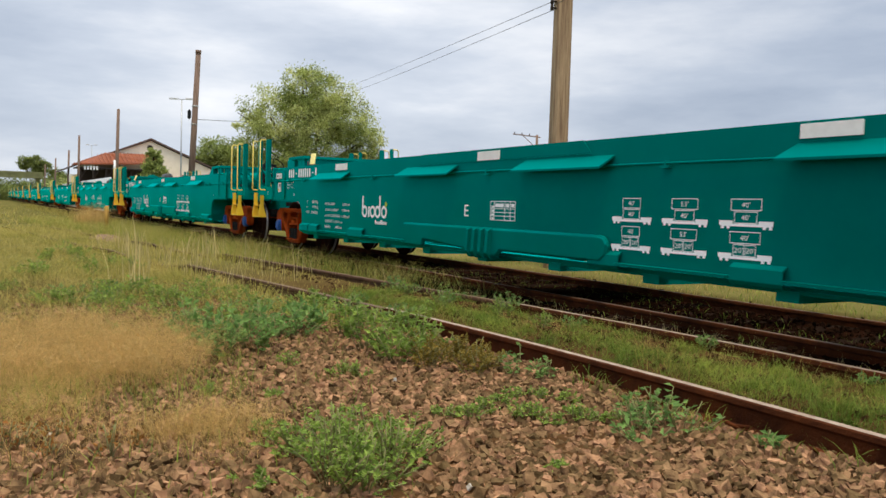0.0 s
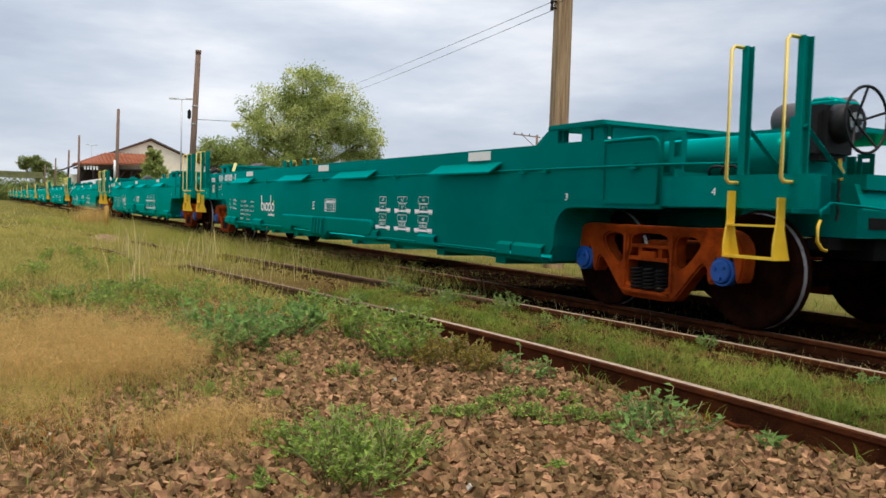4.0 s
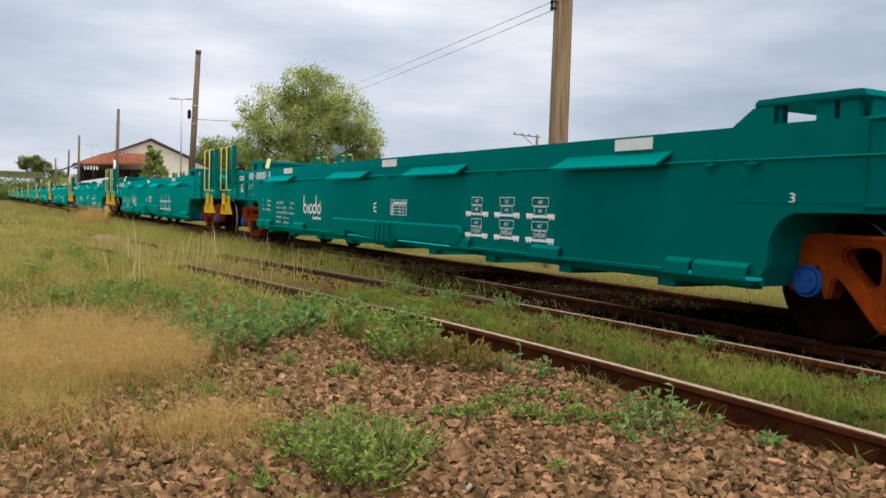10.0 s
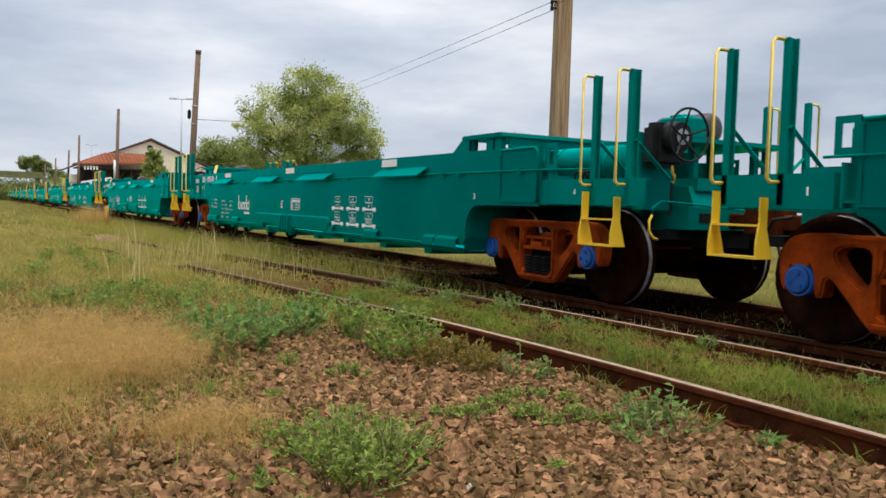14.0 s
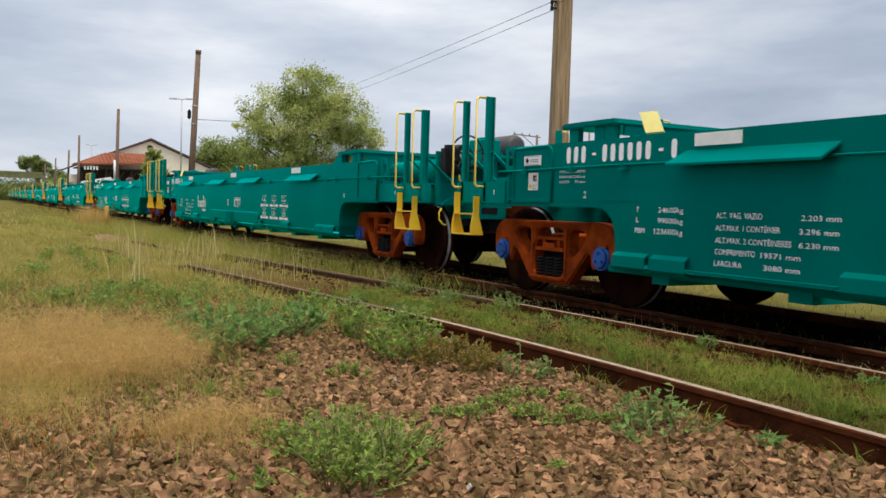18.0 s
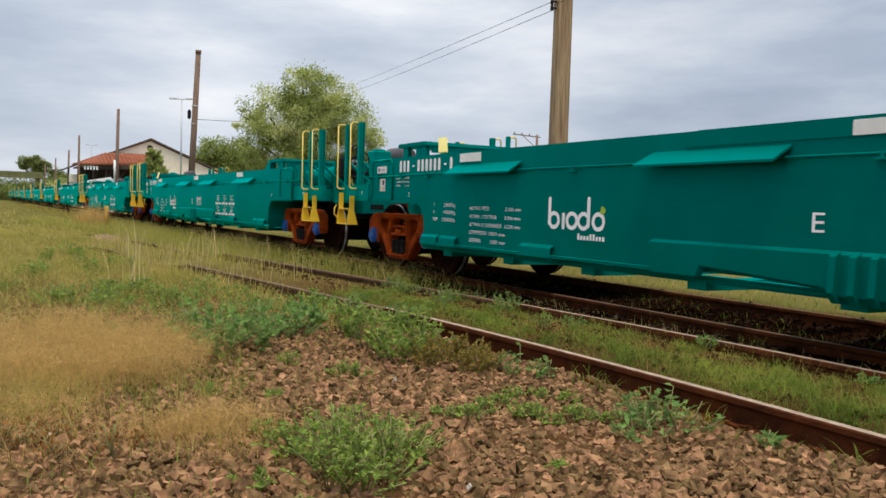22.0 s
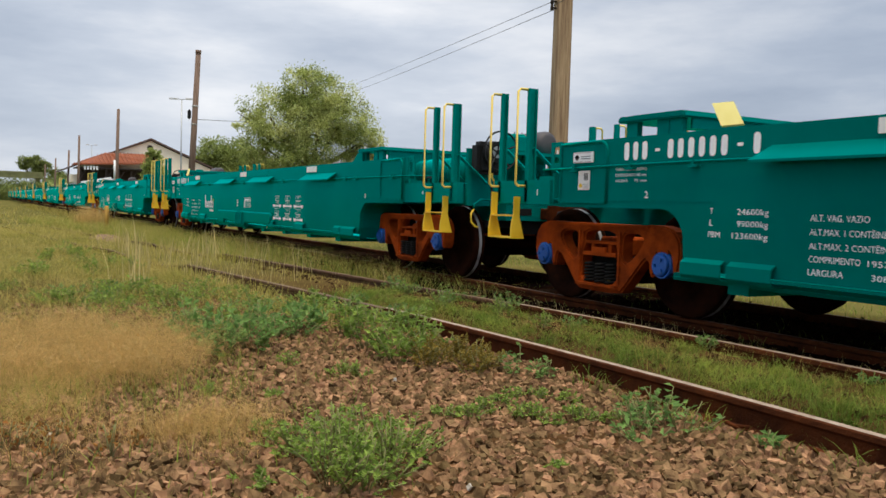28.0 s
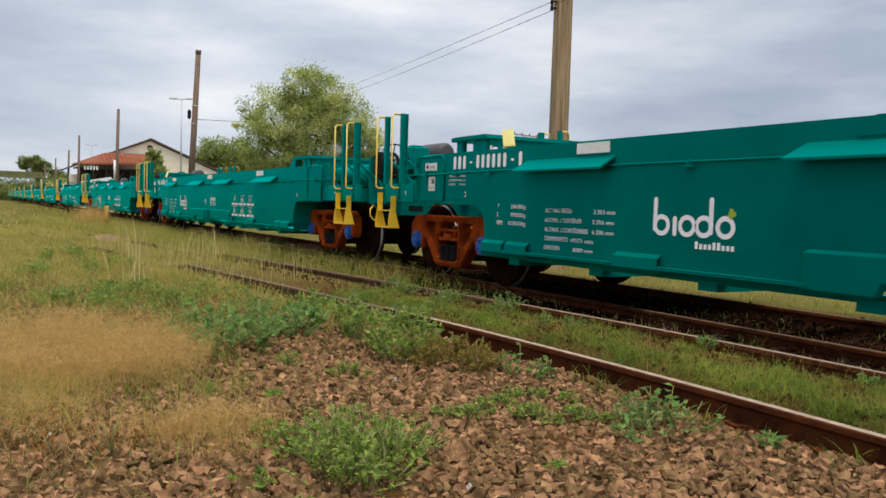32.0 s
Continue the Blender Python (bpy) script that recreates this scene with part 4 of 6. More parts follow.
def line_y(x):
    """The middle of the main track: straight beside the camera, then bending slightly."""
    u = min(1.0, max(0.0, (-x - 9) / 9))
    return YC - 0.0095 * (-x - 8) * u * u * (3 - 2 * u)


def travelled(t):
    u = (t - 16) / 16
    return 108.72095 + 94.56328 * u - 2.36702 * u ** 2 + 0.17515 * u ** 3 - 0.03585 * u ** 4


def stand(k, t):
    x = k * LONG - travelled(t) + 3.35
    y0, y1 = line_y(x - 7.66), line_y(x + 7.66)
    return pose(x, (y0 + y1) / 2, 0, 0, 0, math.degrees(math.atan2(y1 - y0, 15.32)))


master = build_wagon()
master_late = build_wagon(late_sheet=True)
master_far = build_wagon(full=False)
WAGONS = {0: master, 1: master_late, -2: master_far}
for k in range(-16, 12):
    if k not in WAGONS:
        WAGONS[k] = copy_thing(master_far if k < -2 or k == 11 else master_late if k in (3, 7, 10) else master, stand(k, 0))


# the first sheet does not sit at one place on all wagons
for k, d in ((7, -0.72), (6, -0.72), (3, -0.02), (10, 0.03), (4, -0.05)):
    sheets = [o for o in WAGONS[k].children if o.name.startswith("reflector")]
    min(sheets, key=lambda o: sum(v.co.x for v in o.data.vertices)).matrix_basis = pose(d, 0, 0)


# ---------------------------------------------------------------- ground and tracks
def near_y(x, off):
    """The siding beside the camera: it runs away from the main track towards the distance."""
    d = max(0.0, -x - 2.5)
    return off - (0.01136 * d * d if d < 5.5 else 0.344 + 0.122 * (d - 5.5))


def bank(x, y):
    """The earth piled up between the siding's rails."""
    d = y - near_y(x, 3.43)
    if not 0.05 < d < 1.42 or not -17 < x < 12:
        return 0.0
    return 0.112 * min(1.0, (d - 0.05) / 0.3) * min(1.0, (1.42 - d) / 0.2) * min(1.0, (17 + x) / 4)


def lay(x, y, banked=True):
    """Height of the ground."""
    z = (bank(x, y) if banked else 0.0) - 0.15 + 0.025 * noise.noise(Vector((x * 0.7, y * 0.7, 0.3))) + 0.02 * noise.noise(Vector((x * 2.3, y * 2.3, 1.3)))
    far = max(0.0, math.hypot(x, y) - 25)
    return z - min(far * 0.004, 0.25)


def spread(a, b, n, power):
    return [a + (b - a) * (i / n) ** power for i in range(n + 1)]


xs = [-x for x in reversed(spread(0, 3200, 110, 3.2))] + spread(0, 400, 30, 2.6)[1:]
ys = [-y for y in reversed(spread(0, 1500, 50, 3.0))] + spread(0, 2500, 90, 3.0)[1:]
gv = [(x, y, lay(x, y, False)) for x in xs for y in ys]
ny = len(ys)
gf = [(i * ny + j, (i + 1) * ny + j, (i + 1) * ny + j + 1, i * ny + j + 1) for i in range(len(xs) - 1) for j in range(ny - 1)]
tagged(new("ground", raw("ground", gv, gf, SOIL, True)), "reddish brown soil and ballast ground beside the tracks", "ground", kind="structure")

# rails: head, web and foot drawn along a line
RAIL = [(-0.026, 0.0), (0.026, 0.0), (0.033, -0.008), (0.034, -0.032), (0.010, -0.05), (0.009, -0.135), (0.07, -0.155), (0.07, -0.17), (-0.07, -0.17), (-0.07, -0.155), (-0.009, -0.135), (-0.010, -0.05), (-0.034, -0.032), (-0.033, -0.008)]


def sunk(x, off):
    """How deep the old siding rail lies in the earth."""
    start, bare = (12.6, 17.3) if off < 4 else (15.0, 19.9)
    d = min(max((-x - start) / 1.0, 0.0), 1.0)
    return 0.10 * d * (1 - 0.45 * math.exp(-((-x - bare) / 1.6) ** 2))


def rail(line, label, z=lambda x: 0.0):
    bm = B()
    rings = []
    for i, (x, y) in enumerate(line):
        x0, y0 = line[max(i - 1, 0)]
        x1, y1 = line[min(i + 1, len(line) - 1)]
        d = Vector((x1 - x0, y1 - y0)).normalized()
        rings.append([bm.verts.new((x - d.y * a, y + d.x * a, z(x) + b)) for a, b in RAIL])
    k = len(RAIL)
    for u, v in zip(rings, rings[1:]):
        for j in range(k):
            f = bm.faces.new([u[j], u[(j + 1) % k], v[(j + 1) % k], v[j]])
            f.material_index = 1 if j == 0 else 0
    bm.faces.new(rings[0])
    bm.faces.new(rings[-1][::-1])
    me = mesh_of("rail", bm, RAIL_SIDE)
    me.materials.append(RAIL_TOP)
    return tagged(new("rail", me), label, "rail", "rails", "structure")


def main_y(x, off):
    return line_y(x) + off


for off in (-0.835, 0.835):
    under = rail([(x, main_y(x, off)) for x in [60, 40, 20] + [10 - i for i in range(50)] + [-45 - 10 * i for i in range(60)]], "rusty steel rail of the track under the train")
    under.data.materials[1] = RAIL_MAIN


for off in (3.43, 4.87):
    rail([(x, near_y(x, off)) for x in [14 - 0.5 * i for i in range(43)]], "rusty siding rail with a worn bright top, half hidden by weeds")
    old = rail([(x, near_y(x, off)) for x in [-7.01 - 0.5 * i for i in range(49)]], "dull rusty siding rail overgrown by grass", lambda x: -0.006 - sunk(x, off))
    old.data.materials[0], old.data.materials[1] = RAIL_OLD, RAIL_DULL

# earth between the siding's rails
px, pd = [10 - 0.2 * i for i in range(136)], [0.04, 0.10, 0.18, 0.28, 0.36, 0.5, 0.65, 0.8, 0.95, 1.1, 1.25, 1.36, 1.40]
pv = [(x, near_y(x, 3.43) + d, lay(x, near_y(x, 3.43) + d) - (0.03 if d < 0.05 else 0.0) + 0.006) for x in px for d in pd]
pf = [(i * 13 + j, (i + 1) * 13 + j, (i + 1) * 13 + j + 1, i * 13 + j + 1) for i in range(135) for j in range(12)]
tagged(new("verge_bank", raw("verge_bank", pv, pf, SOIL, True)), "reddish brown earth filling the space between the siding rails", "ground", kind="structure")

# the bed of the main track, its brown darkened for the train's shade
bx, by = [20 - 0.5 * i for i in range(180)], [-1.45, -1.2, -0.95, -0.7, -0.4, 0.0, 0.4, 0.7, 0.95, 1.2, 1.45]
bv = [(x, main_y(x, d), -0.17 if abs(d) > 1.4 else -0.105 + 0.022 * noise.noise(Vector((x * 1.7, d * 2.0, 4.0)))) for x in bx for d in by]
bf = [(i * 11 + j, (i + 1) * 11 + j, (i + 1) * 11 + j + 1, i * 11 + j + 1) for i in range(179) for j in range(10)]
tagged(new("track_bed", raw("track_bed", bv, bf, TRACK_BED, True)), "brown ballast bed darkened for the shade under the train", "track bed", kind="structure")

sleeper_bm = B()
box(sleeper_bm, -0.12, 0.12, -1.35, 1.35, -0.17, 0.0)
bevel(sleeper_bm, 0.015)
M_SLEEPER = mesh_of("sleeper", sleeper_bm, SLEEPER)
for i in range(90):
    x = 6 - 0.62 * i
    s = new("sleeper", M_SLEEPER)
    s.matrix_world = pose(x, main_y(x, 0), -0.092, 0, 0, random.uniform(-1, 1))
    tagged(s, "old weathered sleeper under the rails", "sleeper", "sleepers")
for i in range(30):
    x = 2 - 0.66 * i
    s = new("sleeper", M_SLEEPER)
    s.matrix_world = pose(x, near_y(x, 4.15), -0.19, 0, 0, random.uniform(-2, 2) + 8 * min(1, max(0, -x - 4) / 8))
    tagged(s, "old weathered sleeper under the rails", "sleeper", "sleepers")


def motions():
    times = [2.0 * i for i in range(17)]
    for k, wagon in WAGONS.items():
        walk(wagon, [(t, stand(k, t)) for t in times])
    for k in range(0, 11):
        turn_wheels(WAGONS[k])


SPIN = [0.1 * i for i in range(321)]


def turn_wheels(wagon):
    sets = [o for o in wagon.children if o.name.startswith("wheelset")]
    for o in sets:
        at = o.matrix_basis.translation.copy()
        walk(o, [(t, Matrix.Translation(at) @ Matrix.Rotation(-(travelled(t) - travelled(0)) / 0.487, 4, "Y")) for t in SPIN])


# rail clips at the foot of the near rail
for x in (-4.05, -3.5, -2.94, -2.42, -1.9):
    bm = B()
    tube(bm, [(0, -0.02, 0.0), (0.03, -0.07, 0.03), (0.0, -0.10, 0.045), (-0.04, -0.08, 0.03), (-0.04, -0.02, 0.01), (0.02, 0.02, 0.02)], 0.011, 6)
    clip = tagged(new("rail_clip", mesh_of("rail_clip", bm, RAIL_SIDE)), "rusty spring clip at the foot of the rail", "rail clip", "rail clips")
    clip.matrix_world = pose(x, near_y(x, 3.43) - 0.06, -0.145, 0, 0, -20)

# ---------------------------------------------------------------- loose ground cover
rng = np.random.default_rng(7)


def lay_many(x, y):
    return np.array([lay(a, b) for a, b in zip(x, y)])


def stones(name, label, xy, size, mat, lift=0.0):
    """Many broken stones in one mesh: broken blocks, chipped, stretched and turned at random."""
    base = np.array([(-1, -1, -1), (1, -1, -1), (1, 1, -1), (-1, 1, -1), (-1, -1, 1), (1, -1, 1), (1, 1, 1), (-1, 1, 1)]) * 0.62
    faces = np.array([(0, 3, 2), (0, 2, 1), (4, 5, 6), (4, 6, 7), (0, 1, 5), (0, 5, 4), (1, 2, 6), (1, 6, 5), (2, 3, 7), (2, 7, 6), (3, 0, 4), (3, 4, 7)])
    n = len(xy)
    v = base[None] * rng.uniform(0.45, 1.25, (n, 8, 3)) * rng.uniform(0.5, 1.4, (n, 1, 3)) * size[:, None, None]
    q = rng.normal(size=(n, 4))
    q /= np.linalg.norm(q, axis=1)[:, None]
    w, x, y, z = q.T
    rot = np.stack([1 - 2 * (y * y + z * z), 2 * (x * y - z * w), 2 * (x * z + y * w), 2 * (x * y + z * w), 1 - 2 * (x * x + z * z), 2 * (y * z - x * w), 2 * (x * z - y * w), 2 * (y * z + x * w), 1 - 2 * (x * x + y * y)], 1).reshape(n, 3, 3)
    v = np.einsum("nij,nkj->nki", rot, v)
    v[:, :, :2] += xy[:, None, :]
    v[:, :, 2] += (lay_many(xy[:, 0], xy[:, 1]) + lift + size * rng.uniform(0.0, 0.5, n))[:, None]
    f = (faces[None] + (np.arange(n) * 8)[:, None, None]).reshape(-1, 3)
    return tagged(new(name, raw(name, v.reshape(-1, 3).tolist(), f.tolist(), mat)), label, "gravel", kind="stuff")


def blades(name, label, xy, height, width, mat, bend=0.5, category="grass", lift=0.0, spikes=0):
    """Many blades of grass in one mesh, each of three cross-sections and a tip, bent by its own amount."""
    n = len(xy)
    a = rng.uniform(0, 2 * np.pi, n)
    d = np.stack([np.cos(a), np.sin(a)], 1)
    side = np.stack([-np.sin(a + rng.normal(0, 0.6, n)), np.cos(a)], 1)
    lean = height * bend * rng.uniform(0.15, 1.0, n)
    z0 = lay_many(xy[:, 0], xy[:, 1]) + lift - 0.02
    v = np.zeros((n, 7, 3))
    for k, (t, wd) in enumerate(((0, 0.8), (0.4, 1.0), (0.75, 0.7), (1.0, 0.0))):
        off = d * (lean * t * t)[:, None]
        z = z0 + height * (t - 0.25 * bend * t * t)
        if k < 3:
            v[:, 2 * k, :2] = xy + off - side * (width * wd / 2)[:, None]
            v[:, 2 * k + 1, :2] = xy + off + side * (width * wd / 2)[:, None]
            v[:, 2 * k, 2] = v[:, 2 * k + 1, 2] = z
        else:
            v[:, 6, :2], v[:, 6, 2] = xy + off, z
    base = np.arange(n) * 7
    quads = np.concatenate([np.stack([base, base + 1, base + 3, base + 2], 1), np.stack([base + 2, base + 3, base + 5, base + 4], 1)]).tolist()
    tips = np.stack([base + 4, base + 5, base + 6], 1).tolist()
    verts = v.reshape(-1, 3)
    if spikes:
        # small spikelets round the upper stem
        t = rng.uniform(0.45, 1.0, (n, spikes))
        root = v[:, 2:3, :] * (1 - t[..., None]) + v[:, 6:7, :] * t[..., None]
        reach = height[:, None, None] * rng.normal(0, 0.10, (n, spikes, 3))
        tri = np.stack([root, root + reach, root + reach * 1.0 + rng.normal(0, 0.0011, (n, spikes, 3))], 2).reshape(-1, 3)
        k = len(verts) + np.arange(n * spikes) * 3
        tips += np.stack([k, k + 1, k + 2], 1).tolist()
        verts = np.concatenate([verts, tri])
    return tagged(new(name, raw(name, verts.tolist(), quads + tips, mat)), label, category, kind="stuff")


def scatter(n, x0, x1, y0, y1, keep=None, clump=0.0, scale=1.0):
    """Random places in a rectangle; keep: a test on x and y; clump: thins out by a noise."""
    x, y = rng.uniform(x0, x1, n), rng.uniform(y0, y1, n)
    ok = np.ones(n, bool)
    if keep is not None:
        ok &= np.array([keep(a, b) for a, b in zip(x, y)])
    if clump:
        ok &= np.array([noise.noise(Vector((a * scale, b * scale, 5.1))) for a, b in zip(x, y)]) > rng.uniform(-0.6, 0.6, n) * 1.0 + clump - 0.5
    return np.stack([x[ok], y[ok]], 1)


def between(a, b):
    """A strip of the siding between two distances from its first rail."""
    return lambda x, y: near_y(x, 3.43) + a < y < near_y(x, 3.43) + b


# ballast near the camera
near_bed = scatter(112000, -9.0, 1.6, -2.6, 3.4, lambda x, y: y < near_y(x, 3.43) - 0.03 and rng.random() < min(1.0, 1.25 - max(0, -x - 5.0) * 0.24, (1.6 - x) / 2.8, (y + 2.6) / 2.0))
rim_bed = scatter(26000, -8.0, 6.0, -4.5, 3.4, lambda x, y: not (-9.0 < x < -1.2 and y > -0.6) and y < near_y(x, 3.43) - 0.03 and rng.random() < 1.15 - 0.2 * max(0, -0.6 - y) - 0.12 * max(0, x + 1.2))
near_bed = np.concatenate([near_bed, rim_bed])
stones("ballast_stones", "brown broken ballast stones lying beside the rail", near_bed, 0.012 + 0.026 * rng.random(len(near_bed)) ** 2.0, STONE)
mid_bed = scatter(7000, -16.0, -1.2, 3.4, 8.4, lambda x, y: y > near_y(x, 3.43) + 0.06 and rng.random() < 1.1 - max(0, -x - 5) * 0.07)
stones("track_ballast", "dark brown ballast stones between the rails", mid_bed, rng.uniform(0.012, 0.03, len(mid_bed)), DARK_STONE)
pale = np.array([(-2.69, 1.60), (-4.58, 2.17), (-3.85, 1.80), (-4.05, 0.22)])
stones("pale_stones", "few whitish stones among the brown ballast", pale, np.array([0.015, 0.013, 0.010, 0.018]), PALE_STONE, 0.03)

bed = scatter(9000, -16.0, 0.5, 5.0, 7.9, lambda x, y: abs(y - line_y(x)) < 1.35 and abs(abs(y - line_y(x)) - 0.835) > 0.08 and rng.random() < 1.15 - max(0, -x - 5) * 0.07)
stones("bed_stones", "ballast stones between the main rails, darkened for the train's shade", bed, rng.uniform(0.016, 0.034, len(bed)), BED_STONE, 0.045)
p = scatter(5500, -13.0, -1.0, 5.3, 7.6, lambda x, y: abs(y - line_y(x)) < 1.2, 0.72, 0.9)
blades("track_grass", "thin grass tufts growing between the main rails", p, rng.uniform(0.04, 0.15, len(p)), rng.uniform(0.002, 0.004, len(p)), GRASS, 1.1, lift=0.05)

# green grass between the siding's rails
p = scatter(150000, -8.5, -1.0, 2.4, 5.0, lambda x, y: between(0.14, 1.30)(x, y) and not ((x + 5.6) / 0.6) ** 2 + ((y - 3.95) / 0.3) ** 2 < 0.4 + 0.6 * rng.random(), 0.26, 2.3)
blades("verge_grass", "short green grass between the siding rails", p, rng.uniform(0.03, 0.13, len(p)) * (1 + 0.5 * rng.random(len(p)) ** 6) * np.array([1.0 if b < near_y(a, 3.43) + 0.75 else 0.45 for a, b in p]), rng.uniform(0.0015, 0.0032, len(p)), GRASS, 1.3)
p = scatter(5000, -7.6, -1.2, 2.8, 5.0, between(0.14, 1.2), 0.38, 1.9)
blades("verge_straw", "yellowed straw among the grass between the rails", p, rng.uniform(0.05, 0.20, len(p)), rng.uniform(0.0012, 0.0024, len(p)), GRASS_FIELD, 1.1, spikes=3)
for k in range(70):
    x = rng.uniform(-9.0, -1.3)
    y = near_y(x, 3.43) + rng.uniform(0.2, 1.12)
    p = np.array([x, y]) + rng.normal(0, 0.05, (130, 2))
    p = p[[between(0.12, 1.22)(a, b) for a, b in p]]
    blades("grass_tuft", "lush green grass tuft between the siding rails", p, rng.uniform(0.06, 0.19, len(p)) * rng.uniform(0.5, 1.0), rng.uniform(0.0018, 0.0036, len(p)), GRASS, 0.9)
p = scatter(5200, -14, -7.6, 1.4, 5.0, between(0.1, 1.15), 0.34, 1.2)
blades("verge_tufts", "patchy grass tufts between the siding rails", p, rng.uniform(0.04, 0.14, len(p)), rng.uniform(0.003, 0.006, len(p)), GRASS_FIELD, 0.9)
# wisps between siding and main track
p = scatter(1500, -8.5, -1.6, 4.3, 5.5, between(1.48, 2.0), 0.42, 1.5)
blades("rail_wisps", "thin dry wisps of grass along the rail", p, rng.uniform(0.08, 0.24, len(p)), rng.uniform(0.0018, 0.0035, len(p)), SEED, 0.6, spikes=3)
p = scatter(3000, -9.0, -1.6, 4.3, 5.5, between(1.46, 2.0), 0.40, 1.1)
blades("rail_wisps", "thin green grass along the rail", p, rng.uniform(0.05, 0.18, len(p)), rng.uniform(0.002, 0.004, len(p)), GRASS, 0.9)
# field behind the train
p = scatter(120000, -45, -0.5, 7.75, 26, lambda x, y: rng.random() < min(1, 3.2 / (0.3 + (y - 7.2))) * min(1, 9 / (4 - x)), 0.14, 0.9)
half = rng.random(len(p)) < 0.45
blades("far_verge_grass", "yellow-green grass behind the train", p[half], rng.uniform(0.05, 0.26, half.sum()), rng.uniform(0.003, 0.009, half.sum()), GRASS_FIELD, 1.0, spikes=1)
blades("far_verge_green", "green grass behind the train", p[~half], rng.uniform(0.05, 0.22, (~half).sum()), rng.uniform(0.003, 0.009, (~half).sum()), GRASS, 1.1)
# tall grass between siding and main track further on
p = scatter(64000, -40, -7.2, 0.5, 5.6, lambda x, y: y > near_y(x, 4.87) + 0.16 and y < main_y(x, -0.9) and rng.random() < min(1, (-x - 7.0) / 3), 0.10, 0.7)
mixed = rng.random(len(p)) < 0.55
tall = rng.uniform(0.12, 0.42, len(p)) * np.clip((-p[:, 0] - 4.0) / 6, 0.5, 1.15)
blades("tall_grass", "tall yellow-green grass growing over the siding beside the train", p[mixed], tall[mixed], rng.uniform(0.002, 0.005, mixed.sum()), GRASS_FIELD, 0.95, spikes=4)
blades("tall_green_grass", "tall green grass growing over the siding beside the train", p[~mixed], tall[~mixed] * 0.9, rng.uniform(0.002, 0.005, (~mixed).sum()), GRASS, 1.1, spikes=2)
p = scatter(12000, -30, -9.0, 0.6, 4.4, lambda x, y: near_y(x, 3.43) - 0.25 < y < near_y(x, 3.43) + 1.6 and rng.random() < min(1, (-x - 11.0) / 5), 0.30, 0.8)
blades("siding_grass", "grass hiding the siding rails in patches", p, rng.uniform(0.10, 0.32, len(p)), rng.uniform(0.006, 0.010, len(p)), GRASS_FIELD, 0.8)
for off, n, start in ((3.43, 20000, 8.4), (4.87, 13000, 12.0)):
    p = scatter(n, -34, -7.6, -1.5, 4.6, lambda x, y: -0.6 < y - near_y(x, off) < -0.06 and rng.random() < min(1, (-x - start) / 4), 0.20, 0.7)
    blades("rail_side_grass", "ragged grass overgrowing the siding rail", p, rng.uniform(0.10, 0.28, len(p)), rng.uniform(0.0025, 0.0055, len(p)), GRASS_FIELD, 1.1, spikes=3)
# field on the open side
p = scatter(95000, -30, -6.4, -3.0, 3.2, lambda x, y: y < near_y(x, 3.43) - 0.08 and rng.random() < min(1, (-x - 6.0) / 2.2), 0.12, 0.6)
blades("field_grass", "tall mixed green and yellow grass of the open field", p, rng.uniform(0.05, 0.34, len(p)) * rng.uniform(0.4, 1.0, len(p)), rng.uniform(0.0018, 0.0048, len(p)), GRASS_FIELD, 1.2, spikes=3)
p = scatter(17000, -22, -6.6, -2.5, 3.0, lambda x, y: y < near_y(x, 3.43) - 0.08, 0.34, 0.6)
blades("field_green", "lush green grass patches in the field", p, rng.uniform(0.05, 0.26, len(p)), rng.uniform(0.003, 0.008, len(p)), GRASS_DULL, 1.3)
p = scatter(26000, -110, -28, -12, 4.6, lambda x, y: y < main_y(x, -1.9) and rng.random() < 12 / (12 + max(0, -x - 28)), 0.1, 0.2)
blades("distant_grass", "rough grass of the field running into the distance", p[::2], rng.uniform(0.12, 0.36, len(p[::2])), rng.uniform(0.014, 0.03, len(p[::2])), GRASS_FIELD, 1.1)
blades("distant_green_grass", "greener grass of the field running into the distance", p[1::2], rng.uniform(0.12, 0.34, len(p[1::2])), rng.uniform(0.014, 0.03, len(p[1::2])), GRASS_DULL, 1.1)
p = scatter(9000, -15, -6.4, 0.5, 3.4, lambda x, y: near_y(x, 3.43) - 0.7 < y < near_y(x, 3.43) - 0.06, 0.2, 1.1)
blades("rail_edge_grass", "rough grass growing against the siding rail", p, rng.uniform(0.10, 0.34, len(p)), rng.uniform(0.003, 0.007, len(p)), GRASS_FIELD, 1.0, spikes=1)
# seed stalks
p = scatter(420, -17, -9.5, 0.4, 4.6, lambda x, y: abs(y - near_y(x, 4.0)) < 1.0, 0.35, 0.9)
blades("seed_stalks", "pale seed stalks standing above the grass", p, rng.uniform(0.30, 0.66, len(p)), rng.uniform(0.005, 0.010, len(p)), SEED, 0.5, spikes=3)
for x, y, n, h in ((-13.6, 1.98, 16, 1.0), (-13.2, 2.25, 7, 0.7), (-10.3, 1.36, 14, 0.8), (-15.3, 3.5, 12, 0.72), (-12.1, 2.5, 8, 0.5), (-14.6, 2.9, 10, 0.55), (-17.0, 2.2, 10, 0.8)):
    p = np.array([x, y]) + rng.normal(0, 0.10, (n, 2))
    blades("tall_stalks", "cluster of tall pale seed stalks standing above the grass", p, rng.uniform(0.45, 1.05, n) * h, rng.uniform(0.010, 0.018, n), SEED, 0.35, spikes=5)


